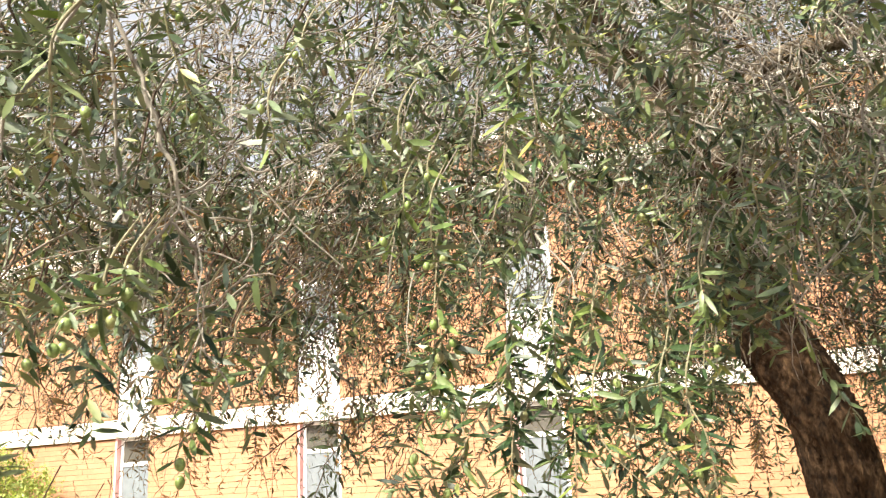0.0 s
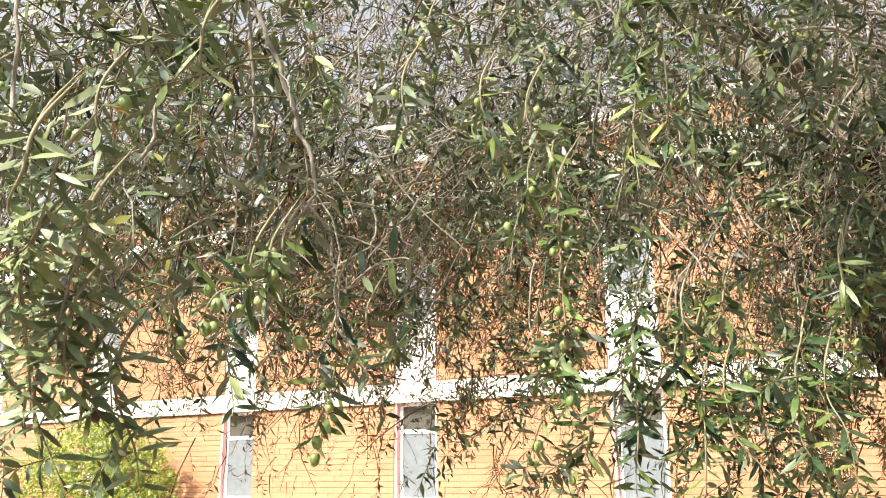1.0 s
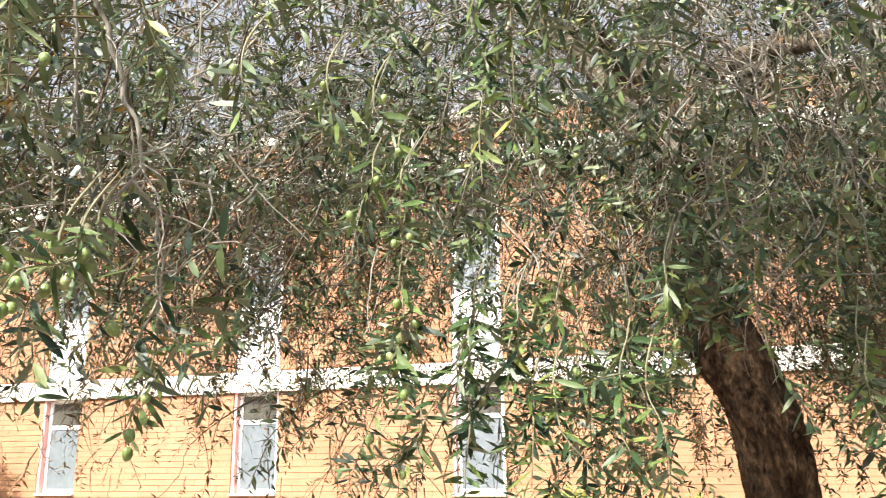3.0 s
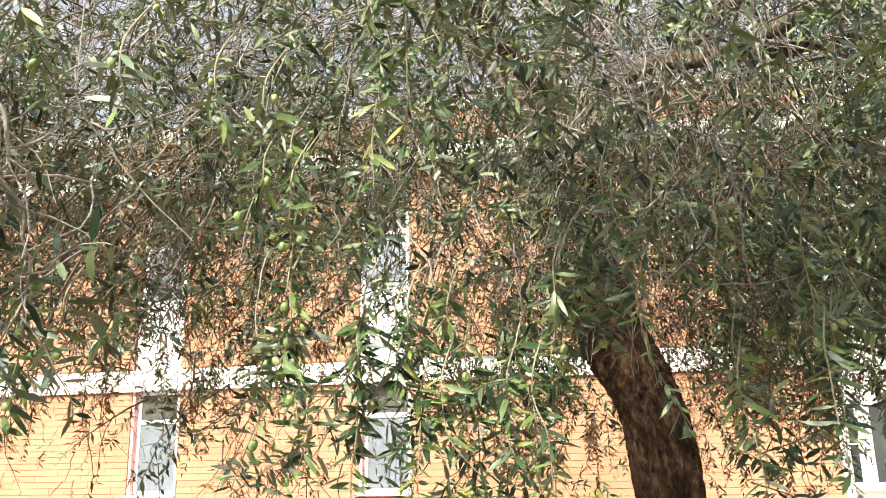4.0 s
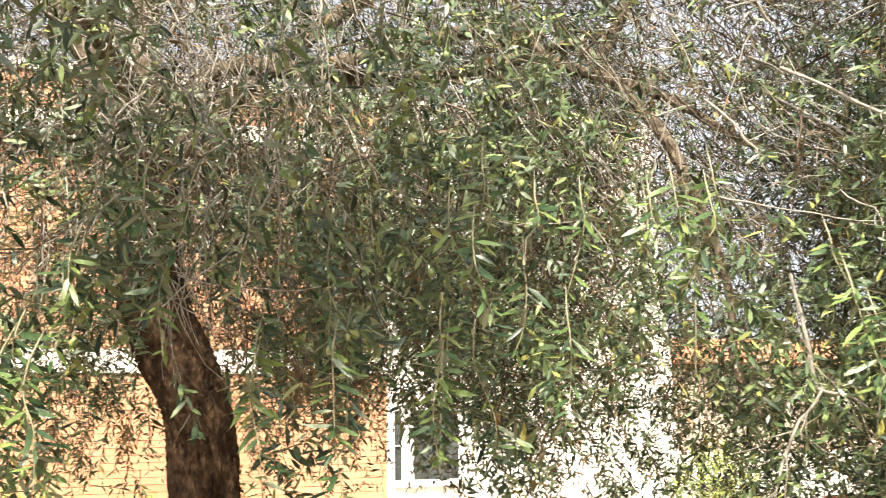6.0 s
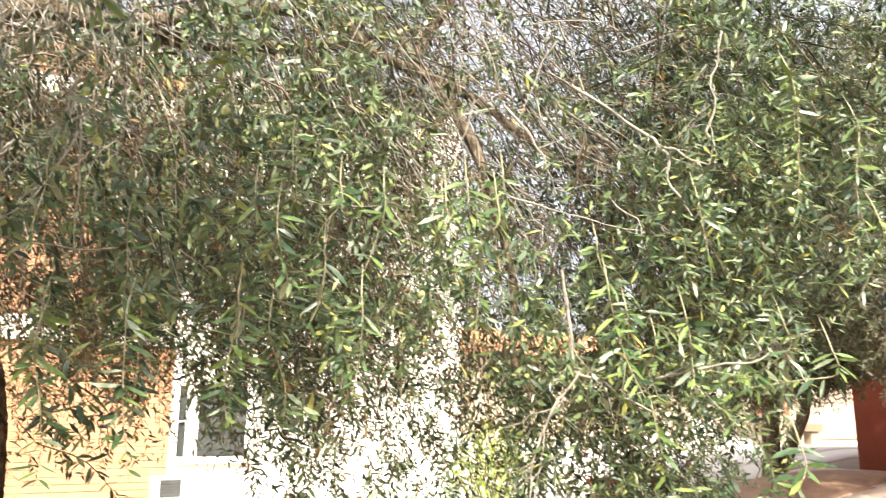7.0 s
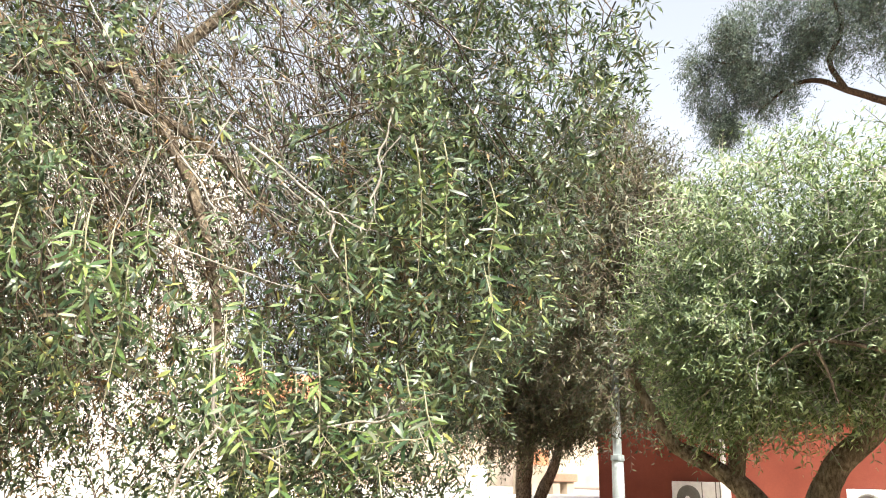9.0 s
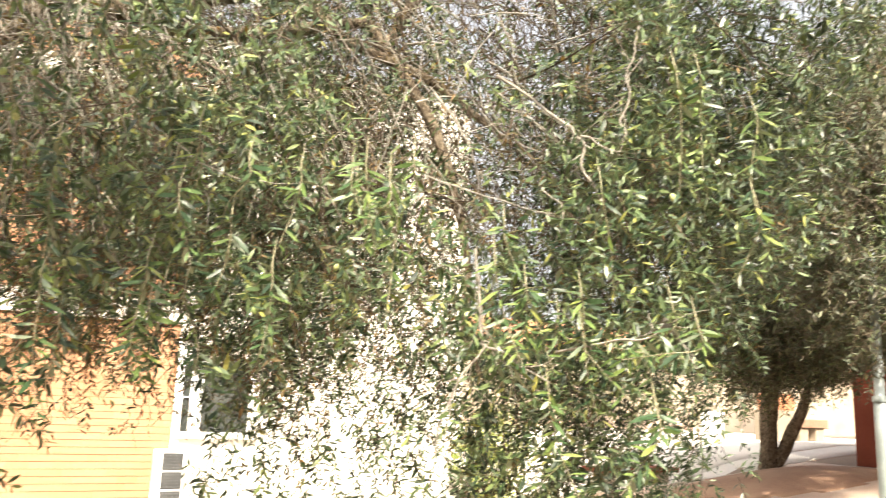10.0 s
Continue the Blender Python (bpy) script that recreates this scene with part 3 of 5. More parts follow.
def build_ac():
    """Outdoor unit: casing with a round fan grille and a service panel, on two brackets; its front faces -x."""
    ac = empty("air_conditioner", (0, 0, 0), "white air conditioner outdoor unit with round fan grille", "air conditioner", "outdoor units")
    part("casing", box(-0.36, -0.88, 0.06, -0.02, 0.0, 0.6, 0.015), WHITE_PAINT, ac)
    bm = bmesh.new()
    bmesh.ops.create_cone(bm, cap_ends=True, segments=36, radius1=0.215, radius2=0.2, depth=0.03, matrix=pose(-0.37, -0.3, 0.33, 0, -90, 0))
    fan = part("fan_grille", bm, FAN_GREY, ac, "dark round fan grille")
    bm = bmesh.new()
    for k in range(4):
        r0 = 0.05 + 0.045 * k
        line = np.array([[-0.392, -0.3 + r0 * math.cos(a), 0.33 + r0 * math.sin(a)] for a in np.linspace(0, 2 * math.pi, 25)])
        v, t = tubes(line[None], np.full((1, 25), 0.005), 4)
        vs = [bm.verts.new(c) for c in v]
        for f in t:
            bm.faces.new([vs[i] for i in f])
    part("guard_ring", bm, FAN_GREY, fan)
    bm = bmesh.new()
    bmesh.ops.create_cone(bm, cap_ends=True, segments=16, radius1=0.045, radius2=0.04, depth=0.02, matrix=pose(-0.397, -0.3, 0.33, 0, -90, 0))
    part("hub", bm, WHITE_PAINT, fan)
    part("service_panel", box(-0.375, -0.865, 0.09, -0.361, -0.56, 0.57, 0.004), WHITE_PAINT, ac)
    part("seam", box(-0.366, -0.553, 0.075, -0.3602, -0.54, 0.59), FAN_GREY, ac, "dark vertical seam")
    for y in (-0.874, -0.8):
        part("strap", box(-0.382, y, 0.05, -0.3755, y + 0.016, 0.6), FAN_GREY, ac, "dark vertical strap")
    for y in (-0.78, -0.2):
        part("bracket", box(-0.36, y, 0.0, 0.0, y + 0.05, 0.06, 0.004), FAN_GREY, ac)
    return ac


ac = build_ac()
ac.location = (RED_X, 6.72, 1.0)
copy_thing(ac, pose(RED_X, 3.95, 0.95))

# ---------------------------------------------------------------- lamp post
lamp = empty("lamp_post", (8.4, 4.72, 0.43), "grey-green galvanised lamp post standing on the lawn", "lamp post")
line = np.array([[0, 0, z] for z in (0.0, 0.5, 1.0, 1.4, 1.41, 1.9, 2.5, 3.0)])
v, t = tubes(line[None], np.array([[0.072, 0.069, 0.067, 0.065, 0.05, 0.047, 0.043, 0.038]]), 20)
part_mesh = tri_mesh("pole", v, t, [GALVANISED], smooth=True)
link_mesh("pole", part_mesh, lamp)
bm = bmesh.new()
bmesh.ops.create_cone(bm, cap_ends=True, segments=20, radius1=0.14, radius2=0.13, depth=0.05, matrix=pose(0, 0, 0.02))
part("base_plate", bm, KERB, lamp)
bm = bmesh.new()
bmesh.ops.create_cone(bm, cap_ends=True, segments=20, radius1=0.078, radius2=0.074, depth=0.06, matrix=pose(0, 0, 1.42))
part("collar", bm, GALVANISED, lamp)

# ---------------------------------------------------------------- distance
far_house = empty("far_house", (24, 24, -0.1), "cream house with terracotta roof beyond the yard", "house")
bm = box(-10, 0, 0, 19, 8, 4.2)
part("wall", bm, CREAM, far_house)
bm = bmesh.new()
box_into(bm, -10.5, -0.6, 4.2, 19.5, 8.6, 4.4)
top = [v for v in bm.verts if v.co.z > 4.3]
for v in top:
    v.co.z, v.co.y = 5.6, 4.0 + (v.co.y - 4.0) * 0.05
part("roof", bm, TERRACOTTA, far_house)
part("door", box(2.8, -0.05, 0.0, 4.1, 0.02, 2.1, 0.02), WHITE_PAINT, far_house, "white painted door")
part("plinth", box(-10.05, -0.04, 0.0, 2.78, 0.0, 1.55, 0.01), KERB, far_house)

stone_bench = empty("stone_bench", (17.9, 12.6, ground_z(17.9, 12.6) - 0.02), "stone bench with a purple-brown slab on cream blocks", "bench")
part("slab", box(-0.55, -0.25, 0.36, 0.55, 0.25, 0.56, 0.015), MULCH, stone_bench, "purple-brown slab")
for x in (-0.45, 0.15):
    part("block", box(x, -0.2, 0.0, x + 0.3, 0.2, 0.36, 0.015), CREAM, stone_bench)
planter = empty("planter", (16.95, 12.7, ground_z(16.95, 12.7) - 0.02), "brown planter box on a cream block", "planter")
part("base", box(-0.36, -0.3, 0.0, 0.3, 0.3, 0.74, 0.015), CREAM, planter)
tub = bmesh.new()
for x0, y0, x1, y1 in ((-0.27, -0.25, 0.4, -0.19), (-0.27, 0.19, 0.4, 0.25), (-0.27, -0.19, -0.21, 0.19), (0.34, -0.19, 0.4, 0.19)):
    box_into(tub, x0, y0, 0.74, x1, y1, 1.12, 0.006)
part("box", tub, TERRACOTTA, planter, "red-brown box")
part("soil", box(-0.21, -0.19, 0.745, 0.34, 0.19, 1.05), MULCH, planter)
plate = tagged(part("wall_plate", box(RED_X - 0.035, 6.05, 2.07, RED_X, 6.14, 2.16, 0.003), WHITE_PAINT), "small white plate on the red brick wall", "plate")

bench = empty("bench", (10.2, 10.3, ground_z(10.2, 10.3) - 0.1), "pale stone bench with a dark red seat", "bench")
part("seat", box(-0.9, -0.2, 0.4, 0.9, 0.25, 0.48, 0.01), RED_WALL, bench)
for x in (-0.7, 0.5):
    part("leg", box(x, -0.15, -0.1, x + 0.2, 0.2, 0.4, 0.01), CREAM, bench)

# ---------------------------------------------------------------- main olive tree
TREE = (0.2, 3.8, 0.0)
olive_tree = empty("olive_tree", TREE, "large olive tree with hanging branches and green fruit", "tree")
olive_tree.location = TREE


def tree_part(name, me, parent=olive_tree, label="", base=Vector(TREE)):
    me.transform(Matrix.Translation(-base))
    return link_mesh(name, me, parent, label)


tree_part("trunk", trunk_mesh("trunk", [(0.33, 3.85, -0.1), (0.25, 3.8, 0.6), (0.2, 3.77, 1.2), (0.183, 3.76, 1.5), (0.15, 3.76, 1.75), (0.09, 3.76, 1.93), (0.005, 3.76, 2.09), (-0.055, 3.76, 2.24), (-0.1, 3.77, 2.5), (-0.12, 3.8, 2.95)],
                              [0.21, 0.155, 0.13, 0.124, 0.126, 0.13, 0.134, 0.13, 0.116, 0.108], BARK_SHADED, steps=18), label="thick leaning trunk with rough bark darkened for crown shade")
BOUGHS = (
    ([(-0.1, 3.8, 2.85), (-0.2, 3.75, 3.3), (-0.2, 3.7, 3.9), (-0.3, 3.6, 4.8)], (0.11, 0.08, 0.06, 0.03)),
    ([(-0.08, 3.8, 2.8), (0.1, 3.93, 3.45), (0.55, 3.9, 3.52), (0.96, 3.83, 3.49), (1.34, 3.72, 3.52), (1.93, 3.47, 3.65)], (0.07, 0.048, 0.04, 0.038, 0.036, 0.028)),
    ([(0.55, 3.9, 3.5), (1.43, 3.42, 3.64), (1.58, 3.38, 3.56), (1.76, 3.31, 3.42), (2.16, 3.13, 3.23), (2.5, 2.9, 2.9)], (0.04, 0.036, 0.034, 0.03, 0.024, 0.012)),
    ([(2.0, 3.45, 3.45), (2.16, 3.36, 3.82), (2.38, 3.24, 4.14), (2.6, 3.1, 4.5)], (0.035, 0.034, 0.03, 0.02)),
    ([(-0.1, 3.8, 2.9), (0.3, 4.1, 3.5), (0.9, 4.4, 4.2), (1.6, 4.6, 4.8)], (0.08, 0.06, 0.045, 0.025)),
    ([(-0.15, 3.8, 2.9), (-0.6, 3.9, 3.7), (-1.4, 4.0, 4.4), (-2.2, 3.9, 4.8)], (0.07, 0.05, 0.035, 0.02)),
    ([(-0.2, 3.7, 3.2), (-0.6, 2.9, 3.6), (-1.0, 2.0, 3.7), (-1.3, 1.3, 3.3)], (0.05, 0.035, 0.025, 0.012)),
    # Added bough that carries the unseen shading clump.
    ([(-0.2, 3.7, 3.85), (-0.12, 2.6, 4.05), (0.0, 1.6, 3.85), (0.1, 0.85, 3.35)], (0.04, 0.03, 0.02, 0.008)),
    ([(1.9, 3.4, 3.6), (2.13, 3.03, 2.93), (2.29, 2.95, 2.3), (2.29, 2.95, 1.96), (2.36, 2.9, 1.72)], (0.03, 0.026, 0.021, 0.017, 0.01)),
)
for pts, radii in BOUGHS:
    tree_part("limb", limb_mesh("limb", pts, radii, LIMB_BARK, 14, 0.14, 12))

# how full the crown is, by bearing from the seat in front of it (60 to -60 degrees, step 5)
# and by height angle (32 down to -4 degrees, step 6)
NEAR = ("5556655566555544444334698", "4455544455554433343223698", "3333333343355666654333697", "3322222333347666655334684", "3321111222365354664257762", "2111111134551132453267730", "1000000024430010130157610")
DEEP = ("3332222222222333366535788", "3333333332222333466546898", "5566666644467777774347897", "5555556532345778863238995", "2222222222245765994368862", "0000001111142321575477730", "0000000000000000132267610")
BARE = ("7888888888888888899999985", "7888888888888888899999985", "5688888877667777899899974", "6678999644556777788888862", "2455555433444996887655641", "0012222222222453564433300", "0000111111111100121322200")


def fullness(table, az, el):
    g = np.array([[float(c) for c in row] for row in table])
    u = np.clip((60 - az) / 120 * (g.shape[1] - 1), 0, g.shape[1] - 1.001)
    w = np.clip((32 - el) / 6, 0, 5.999)
    i, j = w.astype(int), u.astype(int)
    fu, fw = u - j, w - i
    mean = (g[i, j] * (1 - fu) + g[i, j + 1] * fu) * (1 - fw) + (g[i + 1, j] * (1 - fu) + g[i + 1, j + 1] * fu) * fw
    return (mean / 9) ** 1.5


EYE = np.array([0.0, 0.0, 1.64])
FRONT_AZ = np.array([-70.0, -58, -50, -40, -30, -20, -10, 0, 10, 20, 30, 40, 50, 70])
FRONT_R = np.array([3.2, 2.8, 2.4, 2.2, 2.05, 1.9, 1.8, 1.72, 1.65, 1.6, 1.5, 1.3, 1.15, 1.1])


def clumpy(p, scale, seed):
    return np.array([noise.noise(Vector(c) * scale + Vector((seed, 0, 0))) for c in p])


def fill(table, n, deep, rng, seed, scale=1.6, contrast=1.1):
    """Places in the crown, thinned by how full it is and by clumps."""
    az = rng.uniform(-71, 64, n)
    el = rng.uniform(-8, 38, n)
    front = np.interp(az, FRONT_AZ, FRONT_R)
    r = front + deep[0] + (deep[1] - deep[0]) * rng.random(n) ** deep[2]
    a, e = np.radians(az), np.radians(el)
    p = EYE + np.stack([-np.sin(a) * r, np.cos(a) * r, np.tan(e) * r], 1)
    full = fullness(table, az, el) * (r / (front + deep[1])) ** 2 * (1 + np.interp(az, [-54, -44, -36, -32, -24, -18], [1.2, 0, 0, 0.12, 0.12, 0]) * np.interp(el, [4, 11], [0, 1]))
    keep = rng.random(n) < full * np.clip(0.75 + contrast * clumpy(p, scale, seed), 0.02, 1.6)
    trunk_clear = (np.abs(az) < 5.5) & (el < 13.5) & (r < 3.75) & (r > np.where(el < 9, 1.95, 2.15))
    rim = az > np.interp(el, [-8, 3.5, 10, 17, 21, 25, 32], [-56, -57, -62, -63, -65.5, -67.5, -70.5])
    inside = ~trunk_clear & rim & (np.hypot(p[:, 0] - 0.4, (p[:, 1] - 3.6)) < 4.3)
    top = p[:, 2] < 5.4 - 0.095 * np.hypot(p[:, 0] - 0.3, p[:, 1] - 3.8) ** 2
    return p[keep & inside & top]


def outward(p, rng, down=0.5, spread=0.7):
    d = p - np.array([0.1, 3.9, 3.4])
    d[:, 2] *= 0.4
    return unit(unit(d) + rng.normal(0, spread, p.shape) + [0, 0, -down])


rng = np.random.default_rng(21)
# foliage facing the seat, leaf by leaf
p = fill(NEAR, 8900, (0.0, 0.95, 1.2), rng, 1.0, 2.2, 1.6)
ways = outward(p, rng, 0.3, 0.9)
ln = rng.uniform(0.14, 0.32, len(p))
pts = strands(p - ways * ln[:, None] * 0.5, ways, ln, rng.uniform(0.0, 0.25, len(p)), rng)
sv, st = tubes(pts, np.linspace(0.0017, 0.0008, 7)[None] * rng.uniform(0.8, 1.2, (len(p), 1)), 4)
tree_part("young_growth", tri_mesh("young_growth", sv, st, [TWIG_GREEN], smooth=True))["kind"] = "stuff"
lv, lt, li = leaf_arrays(*shoot_leaves(pts, 12, 0.054, 0.122, rng), True, rng)
tree_part("near_foliage", tri_mesh("near_foliage", lv, lt, [LEAF_TOP, LEAF_UNDER], li, smooth=True))["kind"] = "stuff"
NEAR_SHOOTS = pts

# foliage in the depth of the crown
p = fill(DEEP, 180000, (0.7, 4.9, 0.8), rng, 7.0, 1.3, 1.2)
ways = outward(p, rng, 0.3, 0.9)
ln = rng.uniform(0.15, 0.36, len(p))
pts = strands(p - ways * ln[:, None] * 0.5, ways, ln, rng.uniform(0.1, 0.4, len(p)), rng, 4)
some = pts[::3]
sv, st = tubes(some, np.linspace(0.0026, 0.001, 4)[None] * rng.uniform(0.8, 1.3, (len(some), 1)), 3)
tree_part("inner_growth", tri_mesh("inner_growth", sv, st, [TWIG_BROWN]))["kind"] = "stuff"
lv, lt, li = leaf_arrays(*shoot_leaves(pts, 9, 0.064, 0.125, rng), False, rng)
tree_part("deep_foliage", tri_mesh("deep_foliage", lv, lt, [LEAF_MIXED_SHADED]))["kind"] = "stuff"

# bare brown twigs; upper near ones take paler bark for their sunlit look
p = fill(BARE, 134000, (0.12, 4.9, 0.8), rng, 13.0, 1.1, 1.2)
low = np.clip(2.9 - p[:, 2], 0, 1)          # the lower twigs are short, fine and hang
ways = unit(outward(p, rng, 0.75, 0.8) + np.array([0, 0, -1.2]) * low[:, None])
ln = rng.uniform(0.2, 0.65, len(p)) * (1 - 0.45 * low)
pts = strands(p - ways * ln[:, None] * 0.5, ways, ln, rng.uniform(0.0, 0.3, len(p)), rng, 5, 0.26)
sv, st = tubes(pts, np.linspace(0.0034, 0.0011, 5)[None] * (rng.uniform(0.6, 1.6, len(p)) * (1 - 0.35 * low))[:, None], 3)
some = pts[rng.random(len(pts)) < 0.4 + 0.35 * low]
lv, lt, li = leaf_arrays(*shoot_leaves(some, 5, 0.045, 0.11, rng, 0.4), False, rng)
tree_part("dry_foliage", tri_mesh("dry_foliage", lv, lt, [LEAF_DRY]))["kind"] = "stuff"
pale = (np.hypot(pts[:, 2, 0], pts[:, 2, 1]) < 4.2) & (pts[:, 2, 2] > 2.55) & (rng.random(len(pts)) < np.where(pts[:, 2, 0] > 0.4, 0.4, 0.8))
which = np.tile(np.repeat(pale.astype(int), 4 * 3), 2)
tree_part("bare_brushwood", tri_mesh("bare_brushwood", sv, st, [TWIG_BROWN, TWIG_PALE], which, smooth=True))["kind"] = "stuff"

# long pale dead twigs in front of the limbs
rng = np.random.default_rng(61)
n = 520
az = np.radians(np.where(rng.random(n) < 0.55, rng.normal(0, 9, n), rng.uniform(-52, 56, n)))
el = np.radians(rng.uniform(9, 34, n))
r = np.interp(np.degrees(az), FRONT_AZ, FRONT_R) + rng.uniform(0.1, 1.5, n)
p = EYE + np.stack([-np.sin(az) * r, np.cos(az) * r, np.tan(el) * r], 1)
ways = unit(outward(p, rng, 0.9, 0.6))
ln = rng.uniform(0.2, 0.6, n)
pts = strands(p - ways * ln[:, None] * 0.5, ways, ln, rng.uniform(0.0, 0.15, n), rng, 9, 0.16)
sv, st = tubes(pts, np.linspace(0.0025, 0.001, 9)[None] * rng.uniform(0.6, 1.25, (n, 1)), 5)
tree_part("dead_growth", tri_mesh("dead_growth", sv, st, [TWIG_PALE], smooth=True))["kind"] = "stuff"

# brown sprigs that hang below the fringe
HANGING = (
    ((-2.89, 3.2, 1.95), 0.46),
    ((-2.22, 3.2, 1.92), 0.28),
    ((-1.78, 3.4, 1.92), 0.19),
    ((-2.29, 2.8, 1.90), 0.25),
    ((-0.31, 3.0, 1.68), 0.17),
    ((-0.14, 3.3, 1.68), 0.14),
    ((-3.77, 3.4, 2.15), 0.19),
    ((-1.15, 3.0, 2.06), 0.20),
    ((-0.51, 3.0, 1.88), 0.32),
    ((0.52, 3.2, 1.91), 0.23),
    ((0.64, 2.8, 1.81), 0.26),
)
rng = np.random.default_rng(52)
tops = np.array([c for c, _ in HANGING for k in range(4)]) + rng.normal(0, 0.035, (4 * len(HANGING), 3)) * [1, 1, 0.5] + [0, 0, 0.1]
ln = np.array([h for _, h in HANGING for k in range(4)]) * rng.uniform(0.55, 1.1, len(tops)) + 0.1
pts = strands(tops, np.tile([[0.0, 0.0, -1.0]], (len(tops), 1)), ln, np.full(len(tops), 0.35), rng, 9, 0.22)
sv, st = tubes(pts, np.linspace(0.002, 0.0008, 9)[None] * np.ones((len(tops), 1)), 4)
tree_part("hanging_growth", tri_mesh("hanging_growth", sv, st, [TWIG_BROWN], smooth=True))["kind"] = "stuff"
lv, lt, li = leaf_arrays(*shoot_leaves(pts, 15, 0.042, 0.12, rng, 0.2, 1.0), False, rng)
tree_part("hanging_foliage", tri_mesh("hanging_foliage", lv, lt, [LEAF_DRY]))["kind"] = "stuff"

# top of the crown, above the view
n = 5200
d = unit(rng.normal(0, 1, (n, 3)))
p = np.array([0.2, 3.7, 3.6]) + d * np.array([3.5, 2.9, 1.9]) * rng.uniform(0.65, 1.0, (n, 1))
el = np.degrees(np.arctan2(p[:, 2] - 1.64, np.hypot(p[:, 0], p[:, 1])))
p = p[((el > 33) & (p[:, 1] > 2.4)) | ((p[:, 1] > 5.4) & (p[:, 2] > 3.4))]
# Added unseen clump above the view that shades the foliage right of the trunk.
over = np.array([-0.02, 0.9, 3.25]) + unit(rng.normal(0, 1, (1400, 3))) * np.array([0.5, 0.42, 0.36]) * rng.random((1400, 1)) ** 0.4
over = over[np.degrees(np.arctan2(over[:, 2] - 1.64, np.hypot(over[:, 0], over[:, 1] + 0.4))) > 38]
p = np.concatenate([p, over])
ways = outward(p, rng, 0.3)
ln = rng.uniform(0.25, 0.45, len(p))
pts = strands(p - ways * ln[:, None] * 0.5, ways, ln, rng.uniform(0.1, 0.3, len(p)), rng, 4)
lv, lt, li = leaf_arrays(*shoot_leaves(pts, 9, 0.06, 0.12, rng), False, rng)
tree_part("crown_top", tri_mesh("crown_top", lv, lt, [LEAF_MIXED_SHADED]))["kind"] = "stuff"


# ---------------------------------------------------------------- bare branches that stand out
BRANCHES_LEFT = (
    ([(-0.96, 0.87, 2.45), (-0.89, 0.93, 2.22), (-0.86, 0.96, 2.08), (-0.86, 0.95, 2.04)], 0.0075),
    ([(-0.86, 0.95, 2.04), (-0.91, 0.91, 1.95), (-0.95, 0.88, 1.92)], 0.005),
    ([(-0.86, 0.95, 2.04), (-0.83, 0.98, 1.97), (-0.82, 0.98, 1.82)], 0.0045),
    ([(-0.98, 0.91, 2.45), (-0.95, 0.94, 2.08), (-0.93, 0.96, 2.08), (-0.91, 0.98, 1.94)], 0.006),
    ([(-0.9, 0.78, 2.35), (-0.96, 0.72, 2.12), (-1.0, 0.66, 1.95)], 0.006),
    ([(-1.06, 0.55, 2.3), (-1.05, 0.56, 2.0), (-1.04, 0.57, 1.85)], 0.006),
)
BRANCHES_MIDDLE = (
    ([(-0.37, 1.97, 2.85), (-0.28, 1.98, 2.67), (-0.09, 1.99, 2.65), (0.09, 1.98, 2.52)], 0.009),
    ([(0.01, 1.99, 2.61), (0.06, 1.99, 2.57), (0.12, 1.99, 2.49)], 0.006),
    ([(0.26, 1.82, 2.4), (0.25, 1.83, 2.27), (0.29, 1.82, 2.17)], 0.006),
    ([(0.07, 1.89, 2.5), (0.09, 1.89, 2.27), (0.04, 1.89, 2.19)], 0.006),
    ([(0.35, 1.96, 2.95), (0.39, 1.96, 2.71), (0.36, 1.96, 2.52)], 0.008),
)
BRANCHES_RIGHT = (
    ([(1.66, 1.76, 2.66), (1.85, 1.6, 2.46), (1.87, 1.57, 2.35), (1.91, 1.53, 2.22)], 0.011),
    ([(1.85, 1.6, 2.46), (1.89, 1.55, 2.41), (1.95, 1.5, 2.38)], 0.006),
    ([(1.56, 1.71, 2.05), (1.59, 1.7, 1.8), (1.6, 1.69, 1.76), (1.74, 1.56, 1.65)], 0.009),
    ([(1.6, 1.69, 1.76), (1.51, 1.76, 1.59), (1.48, 1.78, 1.38)], 0.007),
    ([(1.75, 1.55, 1.74), (1.92, 1.36, 1.79), (1.96, 1.31, 1.83), (2.01, 1.25, 1.7)], 0.007),
    ([(1.49, 1.89, 2.6), (1.58, 1.83, 2.46), (1.62, 1.8, 2.31)], 0.008),
    ([(1.99, 1.44, 2.8), (1.96, 1.48, 2.54), (1.96, 1.47, 2.43)], 0.007),
    ([(1.9, 2.15, 2.8), (2.12, 1.98, 2.55), (2.18, 1.94, 2.34), (2.26, 1.87, 2.25)], 0.009),
)
for pts, radius in [(p, 0.72 * w) for p, w in BRANCHES_LEFT + BRANCHES_MIDDLE + BRANCHES_RIGHT]:
    tree_part("branch", limb_mesh("branch", pts, [radius * 0.75, radius * 0.6, radius * 0.4], TWIG_PALE, 8, 0.28, 10, 0.022), label="pale bare twig")

# fine side twigs with a few leaves on these branches
rng = np.random.default_rng(88)
knots, aways = [], []
for pts, radius in BRANCHES_LEFT + BRANCHES_MIDDLE + BRANCHES_RIGHT:
    line = curve_line(pts, 8)
    span = float(np.linalg.norm(np.diff(line, axis=0), axis=1).sum())
    for k in rng.integers(2, len(line) - 1, max(4, int(span / 0.045))):
        along = unit(line[k + 1] - line[k])
        knots.append(line[k])
        aways.append(unit(0.55 * along + rng.normal(0, 0.6, 3)))
ln = rng.uniform(0.05, 0.2, len(knots))
pts = strands(np.array(knots), np.array(aways), ln, rng.uniform(0.0, 0.12, len(knots)), rng, 6, 0.2)
